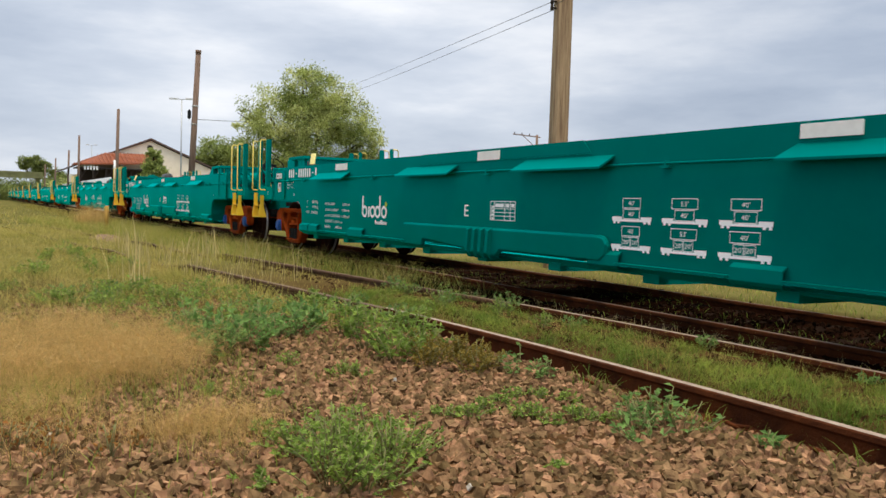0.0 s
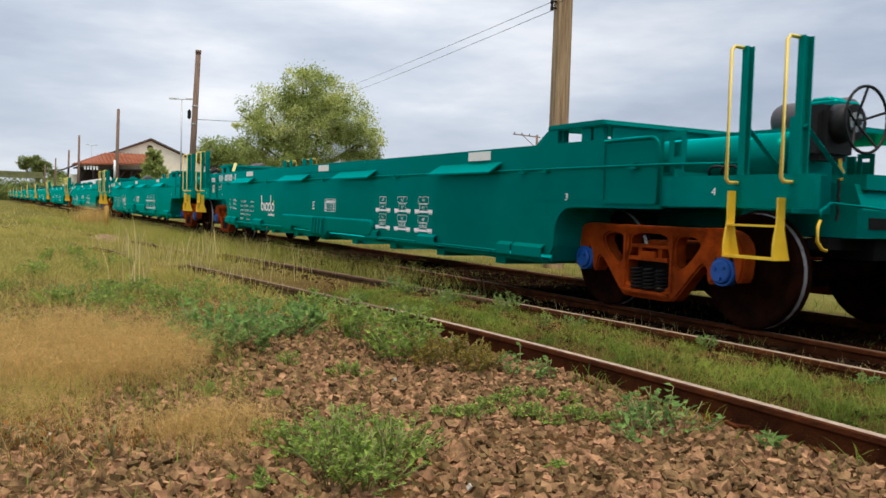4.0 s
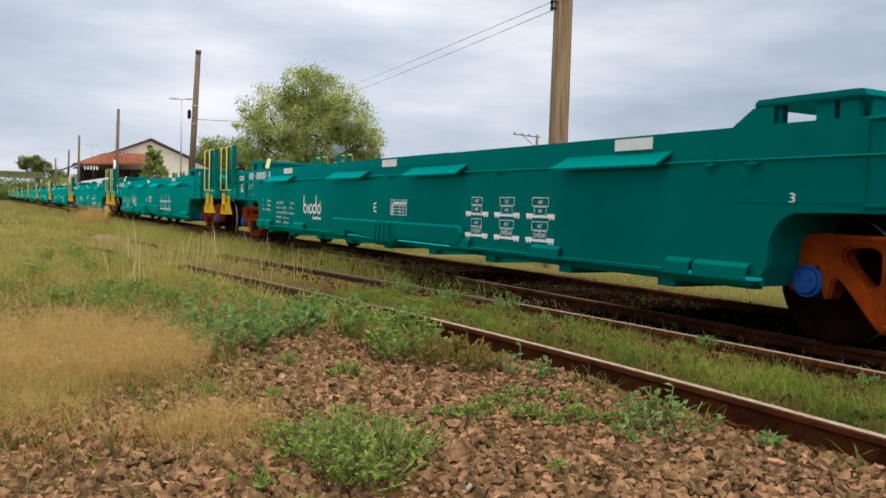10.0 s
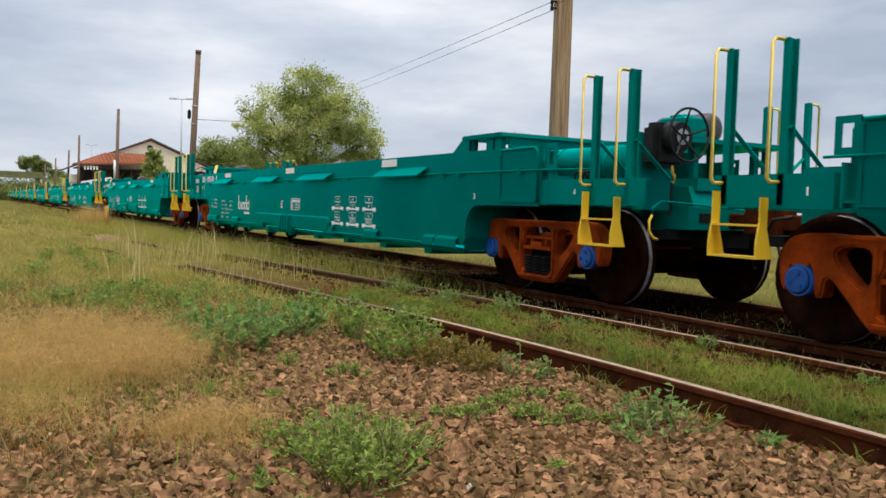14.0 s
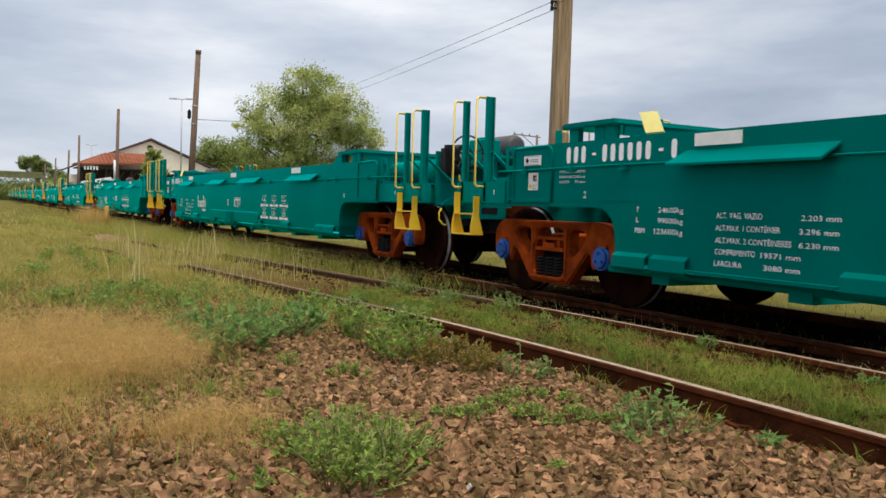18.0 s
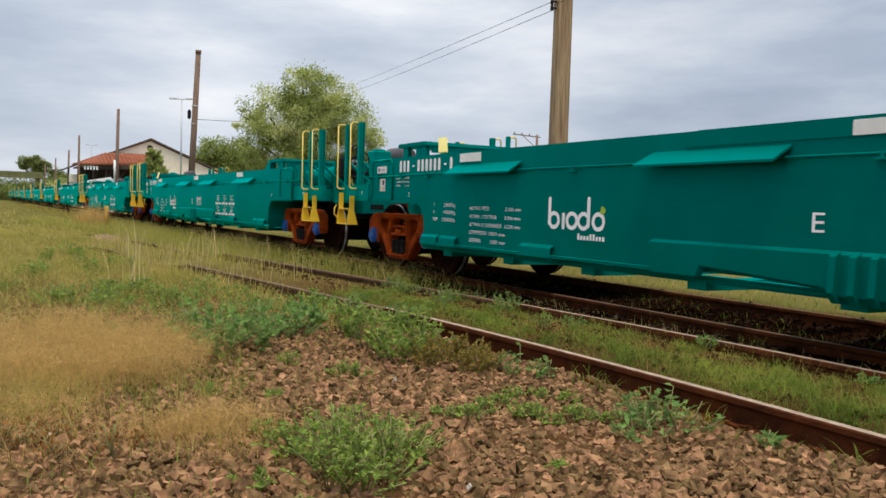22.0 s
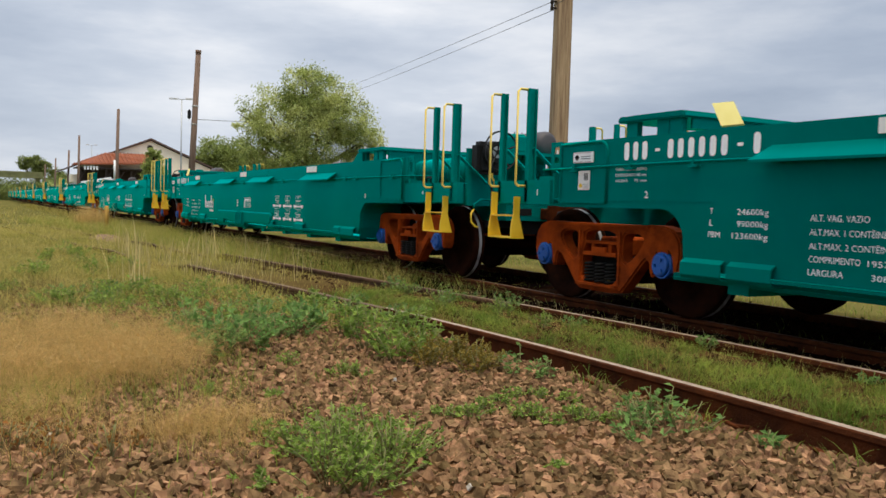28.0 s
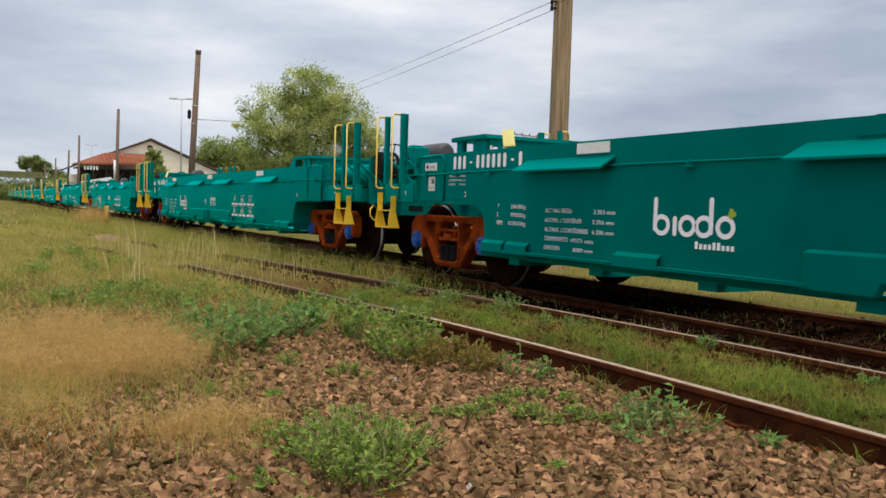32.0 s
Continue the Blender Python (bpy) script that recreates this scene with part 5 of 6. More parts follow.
p = scatter(2200, -35.5, -32.5, 2.4, 4.1, lambda x, y: ((x + 34) / 1.3) ** 2 + ((y - 3.2) / 0.7) ** 2 < 1 - 0.6 * rng.random())
blades("tall_dry_clump", "tall hazy clump of dry grass beside the marker post", p, rng.uniform(0.4, 1.15, len(p)), rng.uniform(0.004, 0.008, len(p)), GRASS_DRY, 0.8, spikes=6)
p = scatter(16000, -120, -34, -9, 5.5, lambda x, y: -2.6 < y - main_y(x, 0) < -1.2, 0.1, 0.25)
blades("line_side_grass", "tall dull grass along the distant track", p, rng.uniform(0.2, 0.62, len(p)), rng.uniform(0.012, 0.03, len(p)), GRASS_FIELD, 0.9)


hv = [(-23.6, 2.62, -0.05)] + [(-23.6 + 2.2 * r * math.cos(a) * (1 + 0.15 * math.sin(3 * a)), 2.62 + 0.50 * r * math.sin(a), -0.19 + 0.14 * (1 - r * r) + 0.03 * math.sin(5 * a + 4 * r)) for r in (0.35, 0.7, 1.0) for a in [math.pi * k / 8 for k in range(16)]]
hf = [(0, 1 + k, 1 + (k + 1) % 16) for k in range(16)] + [(1 + 16 * q + k, 17 + 16 * q + k, 17 + 16 * q + (k + 1) % 16, 1 + 16 * q + (k + 1) % 16) for q in range(2) for k in range(16)]
tagged(new("soil_heap", raw("soil_heap", hv, hf, BARE, True)), "low heap of bare pinkish soil between the overgrown rails", "soil", kind="stuff")


# fine dry grass in the foreground
p = scatter(21000, -7.2, -4.4, -0.6, 1.6, lambda x, y: ((x + 5.85) / 1.2) ** 2 + ((y - 0.52) / 0.86) ** 2 < 1 - 0.75 * rng.random(), 0.14, 1.5)
blades("dry_grass", "wispy tan dry grass like a haze over the stones", p, rng.uniform(0.12, 0.40, len(p)), rng.uniform(0.0006, 0.0012, len(p)), GRASS_DRY, 1.0, spikes=15)
p = scatter(5200, -7.6, -3.9, -0.7, 1.7, lambda x, y: ((x + 5.7) / 1.8) ** 2 + ((y - 0.4) / 1.15) ** 2 < 1, 0.35, 1.6)
blades("dry_grass_shoots", "green shoots growing through the dry grass", p, rng.uniform(0.05, 0.22, len(p)), rng.uniform(0.0025, 0.005, len(p)), GRASS, 1.0)
p = scatter(5200, -5.9, -3.9, -0.6, 0.8, lambda x, y: ((x + 4.95) / 0.85) ** 2 + ((y - 0.12) / 0.42) ** 2 < 1 - 0.8 * rng.random())
blades("dry_grass_edge", "thin yellowish dry grass at the field's edge", p, rng.uniform(0.06, 0.24, len(p)), rng.uniform(0.0010, 0.0020, len(p)), GRASS_FIELD, 1.1, spikes=5)
p = scatter(2200, -4.4, -3.0, 0.2, 1.3, lambda x, y: ((x + 3.62) / 0.32) ** 2 + ((y - 0.80) / 0.24) ** 2 < 1 - 0.7 * rng.random())
blades("dry_tuft", "small wispy dry grass tuft on the ballast", p, rng.uniform(0.06, 0.22, len(p)), rng.uniform(0.0008, 0.0016, len(p)), GRASS_DRY, 1.2, spikes=6)
p = scatter(1500, -5.0, -3.3, 0.3, 1.3, None, 0.55, 2.6)
blades("thin_straw", "sparse straw-coloured wisps over the stones", p, rng.uniform(0.06, 0.20, len(p)), rng.uniform(0.0008, 0.0018, len(p)), GRASS_DRY, 1.2, spikes=3)
p = scatter(15000, -4.9, -2.3, -0.9, 0.75, lambda x, y: y < 0.75 + 0.30 * (-x - 4.2) and rng.random() < min(1.0, (-x - 2.3) / 1.2), 0.22, 2.1)
blades("ground_litter", "dry straw and fallen stalks lying on the stones", p, rng.uniform(0.02, 0.10, len(p)), rng.uniform(0.0012, 0.0030, len(p)), DRY_LITTER, 2.2)
p = scatter(6000, -5.4, -3.4, -0.9, 0.5, lambda x, y: rng.random() < min(1.0, (-x - 3.3) / 1.4), 0.30, 1.4)
blades("thin_dry_grass", "thin hazy dry grass at the edge of the stones", p, rng.uniform(0.06, 0.28, len(p)), rng.uniform(0.0008, 0.0016, len(p)), GRASS_DRY, 1.2, spikes=5)
p = scatter(5000, -8.5, -2.4, -0.5, 3.2, lambda x, y: y < near_y(x, 3.43) - 0.1 and y < 2.2 + 0.35 * (-x - 5), 0.50, 2.2)
blades("stray_blades", "scattered thin grass blades among the stones", p, rng.uniform(0.05, 0.18, len(p)), rng.uniform(0.0025, 0.005, len(p)), GRASS, 0.9)


# ---------------------------------------------------------------- weeds
def leaf_mesh(name, roots, dirs, length, width, mat):
    """Folded pointed leaves: two triangles either side of a midrib."""
    n = len(roots)
    d = dirs / np.linalg.norm(dirs, axis=1)[:, None]
    s = np.cross(d, rng.normal(size=(n, 3)) + np.array([0, 0, 1.2]))
    s /= np.linalg.norm(s, axis=1)[:, None]
    u = np.cross(s, d)
    mid = roots + d * (length * 0.5)[:, None]
    v = np.stack([roots, mid + s * (width / 2)[:, None] + u * (width * 0.2)[:, None], roots + d * length[:, None] - u * (length * 0.12)[:, None], mid - s * (width / 2)[:, None] + u * (width * 0.2)[:, None]], 1)
    b = np.arange(n) * 4
    f = np.concatenate([np.stack([b, b + 1, b + 2], 1), np.stack([b, b + 2, b + 3], 1)])
    return raw(name, v.reshape(-1, 3).tolist(), f.tolist(), mat)


def weed(x, y, h, r, stems, leaves, size, mat, label, flat=0.5):
    plant = thing("weed", label, "weed", at=pose(x, y, lay(x, y)))
    bm = B()
    tips = []
    for k in range(stems):
        a, rr = rng.uniform(0, 2 * math.pi), r * math.sqrt(rng.random())
        hh = h * (1 - 0.55 * (rr / r) ** 2) * rng.uniform(0.7, 1.05)
        p0 = Vector((rr * 0.25 * math.cos(a), rr * 0.25 * math.sin(a), -0.02))
        p1 = Vector((rr * 0.7 * math.cos(a), rr * 0.7 * math.sin(a), hh * 0.6))
        p2 = Vector((rr * math.cos(a + 0.2), rr * math.sin(a + 0.2), hh))
        tube(bm, [p0, p1, p2], 0.0028, 4)
        tips.append((p0, p1, p2))
    tagged(part("stem", bm, STEM, plant), kind="stuff")
    pick = rng.integers(0, stems, leaves)
    t = rng.uniform(0.25, 1.0, leaves)
    roots = np.array([(tips[i][0].lerp(tips[i][1], tt * 2) if tt < 0.5 else tips[i][1].lerp(tips[i][2], tt * 2 - 1)) for i, tt in zip(pick, t)])
    dirs = rng.normal(size=(leaves, 3))
    dirs[:, 2] = np.abs(dirs[:, 2]) * flat
    size_all = size * rng.uniform(0.6, 1.2, leaves)
    tagged(part("leaves", leaf_mesh("leaves", roots, dirs, size_all, size_all * 0.5, mat), mat, plant), kind="stuff")
    return plant


BUSHY, BLUISH, CREEP = "bushy bright green weed growing on the ballast", "blue-green leafy weed bush among the stones", "low green creeping weed on the ballast"
for x, y, h, r in ((-2.98, 1.16, 0.26, 0.18), (-2.90, 1.26, 0.24, 0.17), (-3.02, 1.40, 0.28, 0.17), (-3.32, 1.42, 0.26, 0.16), (-3.42, 1.18, 0.17, 0.16), (-3.15, 1.25, 0.30, 0.18)):
    weed(x, y, h, r * 1.35, 24, 300, 0.032, LEAF_BRIGHT, BUSHY, 0.6)
for x, y, h, r in ((-6.39, 1.32, 0.36, 0.26), (-5.75, 1.42, 0.34, 0.24), (-5.95, 1.70, 0.38, 0.28), (-6.45, 2.04, 0.34, 0.28), (-6.70, 2.31, 0.30, 0.26), (-6.2, 1.55, 0.34, 0.25)):
    weed(x, y, h, r, 18, 190, 0.066, LEAF_BLUE, BLUISH, 0.7)
for x, y, h, r in ((-6.3, 2.47, 0.30, 0.24), (-5.64, 2.40, 0.34, 0.26), (-5.2, 2.43, 0.28, 0.22), (-5.88, 2.84, 0.30, 0.24), (-5.3, 2.72, 0.24, 0.22), (-7.3, 2.55, 0.26, 0.3)):
    weed(x, y + 0.05, h * 1.25, r * 1.1, 18, 190, 0.060, LEAF, "green leafy weed beside the rail", 0.7)
for x, y, h, r in ((-4.92, 2.80, 0.20, 0.22), (-4.70, 2.92, 0.17, 0.2), (-5.05, 2.95, 0.20, 0.2)):
    weed(x, y, h * 1.15, r, 13, 260, 0.034, OLIVE, "brownish half-dry weed beside the rail", 0.8)
for x, y, r in ((-3.74, 2.07, 0.09), (-3.62, 2.15, 0.12), (-3.85, 2.46, 0.10), (-3.52, 2.46, 0.11), (-3.87, 2.75, 0.09), (-3.42, 2.71, 0.11), (-3.33, 2.84, 0.08), (-3.75, 2.87, 0.09), (-4.75, 2.02, 0.12), (-5.35, 1.74, 0.12), (-4.4, 1.35, 0.08), (-4.6, 1.05, 0.09), (-2.75, 0.95, 0.08), (-2.8, 2.1, 0.05)):
    weed(x, y, r * 0.9, r, 12, 130, 0.026, LEAF_BRIGHT, CREEP, 0.7)
for x, y, h, r in ((-3.18, 2.84, 0.18, 0.16), (-2.96, 2.74, 0.14, 0.18), (-3.30, 3.12, 0.26, 0.14), (-3.05, 3.05, 0.20, 0.22), (-2.65, 3.18, 0.13, 0.06)):
    weed(x, y, h, r, 9, 36, 0.050, LEAF_BLUE, "sprawling vine with blue-green leaves against the rail", 0.5)
for x, y, r in ((-8.73, 0.68, 0.3), (-8.14, 0.97, 0.3), (-8.66, 1.48, 0.32), (-9.46, 1.35, 0.35), (-8.84, 1.76, 0.3), (-9.86, 2.22, 0.35), (-8.96, 2.30, 0.3), (-9.15, 0.5, 0.3), (-7.81, 2.12, 0.3), (-7.3, 1.9, 0.3), (-7.8, 1.4, 0.3)):
    weed(x, y, r * 0.75, r, 18, 220, 0.042, LEAF, "broad-leaved green weed in the field grass")
for x, y in scatter(34, -11.0, -6.3, 0.1, 3.0, lambda x, y: y < near_y(x, 3.43) - 0.25, 0.15, 0.8):
    weed(x, y, rng.uniform(0.12, 0.26), rng.uniform(0.14, 0.26), 12, 120, 0.038, LEAF_BLUE if rng.random() < 0.4 else LEAF, "leafy green weed scattered in the field grass")
for x, y in scatter(34, -17.0, -9.0, -0.8, 2.4, lambda x, y: y < near_y(x, 3.43) - 0.3, 0.25, 0.6):
    weed(x, y, rng.uniform(0.16, 0.32), rng.uniform(0.16, 0.34), 10, 90, 0.055, LEAF if rng.random() < 0.7 else LEAF_BRIGHT, "leafy green weed scattered in the field grass")
for x, y, r in ((-7.95, 3.3, 0.16), (-7.84, 4.62, 0.2), (-5.96, 4.72, 0.13), (-6.88, 4.45, 0.2), (-9.0, 4.25, 0.22), (-7.2, 3.95, 0.18), (-8.4, 4.1, 0.2)):
    weed(x, y, r, r, 12, 140, 0.035, LEAF_BLUE, "small blue-green weed between the rails")
for x, y, r in ((-3.62, 0.42, 0.10), (-4.01, 0.07, 0.12), (-4.04, 0.25, 0.08), (-3.95, 0.02, 0.09), (-3.75, 0.20, 0.07), (-3.7, 0.55, 0.06)):
    weed(x, y, r * 1.6, r, 9, 30, 0.034, DRY_WEED, "dried orange-brown weed on the stones", 1.2)


# ---------------------------------------------------------------- trees
def tree(x, y, trunk_h, lobes, count, leaf, mat, label):
    t = thing("tree", label, "tree", at=pose(x, y, lay(x, y)))
    bm = B()
    rod(bm, (0, 0, -0.3), (0.1, 0.05, trunk_h), trunk_h * 0.08, 10, trunk_h * 0.055)
    for cx, cy, cz, r in lobes:
        mid = Vector((cx * 0.5, cy * 0.5, trunk_h + (cz - trunk_h) * 0.45))
        tube(bm, [(0.08, 0.04, trunk_h * 0.9), mid, (cx, cy, cz)], trunk_h * 0.022, 5)
        for k in range(5):
            e = Vector((cx, cy, cz)) + Vector(rng.normal(size=3)).normalized() * r * 0.9
            tube(bm, [mid.lerp(Vector((cx, cy, cz)), 0.6), e], trunk_h * 0.008, 4)
    part("trunk", bm, BARK, t)
    L = np.array(lobes)
    share = L[:, 3] ** 2 / (L[:, 3] ** 2).sum()
    pts, dirs, shade = [], [], []
    for (cx, cy, cz, r), sh in zip(lobes, share):
        clumps = max(6, int(19 * r * r))
        c = rng.normal(size=(clumps, 3))
        c /= np.linalg.norm(c, axis=1)[:, None]
        c *= (r * rng.uniform(0.55, 1.08, clumps))[:, None]
        m = int(count * sh / clumps)
        for q in c:
            o = rng.normal(size=(m, 3)) * r * 0.15 * np.array([1, 1, 0.7])
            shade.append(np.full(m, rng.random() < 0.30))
            pts.append(np.array([cx, cy, cz]) + q + o)
            dirs.append(o * 0.8 + q * 0.3 + rng.normal(size=(m, 3)) * 0.25 * r - np.array([0, 0, 0.25 * r]))
    pts, dirs = np.concatenate(pts), np.concatenate(dirs)
    size = leaf * rng.uniform(0.6, 1.3, len(pts))
    # random clumps and low leaves take TREE_DARK: shade put into the colour
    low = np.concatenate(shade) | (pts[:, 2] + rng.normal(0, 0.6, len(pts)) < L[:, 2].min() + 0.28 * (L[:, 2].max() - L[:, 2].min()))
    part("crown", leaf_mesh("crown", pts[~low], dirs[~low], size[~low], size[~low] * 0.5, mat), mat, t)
    part("crown", leaf_mesh("crown", pts[low], dirs[low], size[low], size[low] * 0.5, TREE_DARK), TREE_DARK, t, "crown foliage in a second leaf tone that stands for inner and lower shade")
    return t


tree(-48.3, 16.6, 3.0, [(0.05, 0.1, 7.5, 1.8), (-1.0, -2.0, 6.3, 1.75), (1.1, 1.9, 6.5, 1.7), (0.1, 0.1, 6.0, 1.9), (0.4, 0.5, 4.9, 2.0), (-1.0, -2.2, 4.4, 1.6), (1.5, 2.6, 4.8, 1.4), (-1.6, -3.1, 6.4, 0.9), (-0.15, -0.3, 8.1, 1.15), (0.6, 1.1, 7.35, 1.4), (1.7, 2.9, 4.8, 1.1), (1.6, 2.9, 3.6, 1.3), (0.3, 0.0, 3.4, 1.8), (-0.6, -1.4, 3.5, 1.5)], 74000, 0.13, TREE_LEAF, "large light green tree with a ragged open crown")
tree(-135, 32.6, 5.0, [(0, -1.6, 9.2, 2.4), (0.8, 1.8, 8.6, 2.6), (-0.6, -3.2, 7.4, 1.8), (1.3, 4.4, 7.6, 2.3), (0, 0, 6.2, 3.2)], 26000, 0.34, TREE_DARK, "dark green tree behind the station house")
tree(-80, 23.0, 2.6, [(0, -0.4, 5.2, 1.3), (0.4, 0.8, 4.6, 1.3), (0, 0, 3.6, 1.6)], 7000, 0.16, TREE_BROWN, "half-bare brownish tree beside the big one")
tree(-104.7, 16.7, 2.0, [(0, 0, 3.0, 1.5), (0.1, 0.1, 4.6, 1.3), (0, 0.2, 6.0, 1.0), (0, 0.1, 7.0, 0.6)], 5000, 0.34, TREE_DARK, "narrow dark green tree before the gable")
tree(-369, 13, 6.0, [(-1.0, -2.4, 14.2, 2.4), (0.4, 1.4, 14.6, 2.5), (0.6, 4.6, 13.0, 2.2), (0.8, 8.6, 9.6, 2.4), (0.8, 11.2, 8.6, 2.0), (0.4, 2.2, 10.5, 2.6)], 7000, 0.8, TREE_FAR, "distant dark tree by the bridge")
for k, (x, y, r) in enumerate(((-226, 1.0, 2.2), (-222, 6.0, 2.4), (-219, 11.0, 2.5), (-214, 15.0, 2.8), (-176, 13.6, 2.2), (-186, 16.5, 2.8), (-230, -6.0, 3.0), (-160, 13.8, 1.8), (-312, -24.0, 4.6), (-308, -15.0, 4.4), (-314, -7.0, 4.8), (-306, 1.0, 4.2), (-310, 8.0, 4.6))):
    tree(x, y, 1.2, [(0, 0, r * 0.9, r), (0.3 * r, 1.1 * r, r * 0.7, r * 0.8), (-0.3 * r, -1.0 * r, r * 0.7, r * 0.8)], 2600, 0.6, TREE_LEAF if k in (3, 4) else TREE_FAR, "distant bush beside the line")


# ---------------------------------------------------------------- poles, masts and wires
def pole(x, y, top, r, mat, label, lean=0.0, square=False):
    z = lay(x, y)
    p = thing("utility_pole", label, "pole", "poles along the track", at=pose(x, y, z, 0, 0, 0))
    bm = B()
    if square:
        # hewn four-sided with flattened corners
        pts = [(0.62, -1), (1, -0.62), (1, 0.62), (0.62, 1), (-0.62, 1), (-1, 0.62), (-1, -0.62), (-0.62, -1)]
        turn = Matrix.Rotation(radians(-14), 3, "Z")
        rings = [[bm.verts.new(turn @ Vector((px * q, py * q, 0)) + Vector((lean * f, lean * 0.5 * f, -0.5 + (top + 0.5) * f))) for px, py in pts] for f, q in ((0, r), (1, r * 0.85))]
        for k in range(8):
            bm.faces.new([rings[0][k], rings[0][(k + 1) % 8], rings[1][(k + 1) % 8], rings[1][k]])
        bm.faces.new(rings[1])
    else:
        rod(bm, (0, 0, -0.5), (lean, lean * 0.5, top), r, 12, r * 0.72)
    part("shaft", bm, mat, p)
    return p


big = pole(-12.79, 9.3, 7.6, 0.165, WOOD, "thick weathered wooden pole standing behind the train", 0.02, True)
bm = B()
cross_prism(bm, [(-0.09, 2.05), (0.09, 2.05), (0.09, 2.24), (-0.09, 2.24)], 0.10, 0.17)
bmesh.ops.rotate(bm, cent=(0, 0, 0), matrix=Matrix.Rotation(radians(-60), 3, "Z"), verts=bm.verts)
part("tag_plate", bm, REFLECT, big, "worn tag plate with dark marks")
for z in (4.86, 4.98):
    bm = B()
    rod(bm, (0.0, -0.14, z), (0.0, -0.26, z), 0.018, 8)
    rod(bm, (0.0, -0.24, z - 0.05), (0.0, -0.24, z + 0.06), 0.035, 10, 0.025)
    part("insulator", bm, DARK_WOOD, big)
second = pole(-45.9, 9.2, 9.0, 0.19, WOOD_DARK, "leaning weathered dark wooden pole", 0.55)
bm = B()
rod(bm, (0.548, 0.274, 8.95), (0.556, 0.278, 9.12), 0.155, 12)
part("cap", bm, WOOD_DARK, second)
bm = B()
box(bm, 0.10, 0.34, -0.16, 0.0, 5.5, 6.0)
bevel(bm, 0.05, 2)
part("junction_box", bm, BLACK, second, "dark junction box")
for z in (5.2, 6.15):
    bm = B()
    rod(bm, (0.0611 * z, 0.0305 * z, z), (0.0611 * z, 0.0305 * z, z + 0.06), 0.175, 12)
    part("band", bm, METAL, second)
for x, top in ((-77.4, 9.0), (-115.1, 9.1), (-131.6, 8.0), (-160.9, 7.9), (-195, 8.0)):
    pole(x, 9.3, top, 0.17, WOOD_DARK, "tall weathered pole beside the track", 0.25)
bm = B()
rod(bm, (-77.39, 9.3, 2.4), (-77.37, 9.3, 4.2), 0.20, 12)
tagged(new("painted_band", mesh_of("painted_band", bm, WHITE)), "white painted band round the pole", "pole band")


def span(p, q, sag, r=0.006):
    bm = B()
    p, q = Vector(p), Vector(q)
    tube(bm, [p.lerp(q, i / 14) - Vector((0, 0, sag * 4 * (i / 14) * (1 - i / 14))) for i in range(15)], r, 5)
    return solid("overhead_wire", bm, CABLE, "thin dark overhead wire", "wire", "overhead wires")


span((-12.79, 9.06, 4.64), (-67.3, 23.86, 9.3), 0.12)
span((-12.79, 9.06, 4.80), (-67.3, 23.86, 9.9), 0.12)
span((-12.79, 9.06, 4.72), (16, 2.5, 4.5), 0.1)
span((-45.5, 9.4, 5.25), (-70, 22.0, 8.0), 0.1, 0.016)
pole(-67.3, 23.9, 10.3, 0.12, WOOD_DARK, "wooden pole hidden behind the tree")


def light_mast(x, y, top, label):
    z = lay(x, y)
    m = thing("light_mast", label, "street lamp", "light masts", at=pose(x, y, z))
    bm = B()
    rod(bm, (0, 0, -0.2), (0, 0, top), 0.06, 8, 0.04)
    part("mast", bm, METAL, m)
    for s in (-1, 1):
        bm = B()
        tube(bm, [(0, 0, top - 0.05), (0.15 * s, 0.28 * s, top + 0.02)], 0.025, 6)
        arm = part("arm", bm, METAL, m)
        bm = B()
        box(bm, -0.12, 0.12, -0.32, 0.32, -0.05, 0.06)
        bevel(bm, 0.03, 2)
        bmesh.ops.transform(bm, matrix=pose(0.3 * s, 0.52 * s, top + 0.02, 0, 0, -28), verts=bm.verts)
        part("lamp_head", bm, LAMP_HEAD, arm, "white lamp head")
    return m


light_mast(-62.3, 11.9, 8.5, "slim light mast with two white heads")
light_mast(-141.2, 13.4, 9.5, "slim light mast with two white heads")

# far pole with a cross-arm
far_pole = thing("utility_pole", "distant pole with a wooden cross-arm and insulators", "pole", at=pose(-58.24, 40.2, -0.3))
bm = B()
rod(bm, (0, 0, -0.2), (0, 0, 7.6), 0.13, 10, 0.10)
part("shaft", bm, WOOD_DARK, far_pole)
bm = B()
rod(bm, (-1.0, -1.75, 7.62), (0.06, 0.3, 7.40), 0.05, 5)
arm = part("cross_arm", bm, WOOD_DARK, far_pole)
bm = B()
rod(bm, (-0.6, -1.05, 7.52), (0, -0.05, 6.5), 0.03, 5)
part("brace", bm, WOOD_DARK, far_pole)
for k in range(4):
    bm = B()
    f = k / 3.2
    rod(bm, (-0.95 + f * 0.95, -1.65 + f * 1.8, 7.62 - 0.2 * f), (-0.95 + f * 0.95, -1.65 + f * 1.8, 7.80 - 0.2 * f), 0.05, 6)
    part("insulator", bm, DARK_WOOD, arm)

# yellow marker post in the grass
bm = B()
rod(bm, (0, 0, -0.1), (0, 0, 0.86), 0.07, 10, 0.065)
marker = tagged(new("marker_post", mesh_of("marker_post", bm, FADED)), "short yellow marker post standing in the grass", "post")
marker.matrix_world = pose(-30.7, 3.4, -0.2)

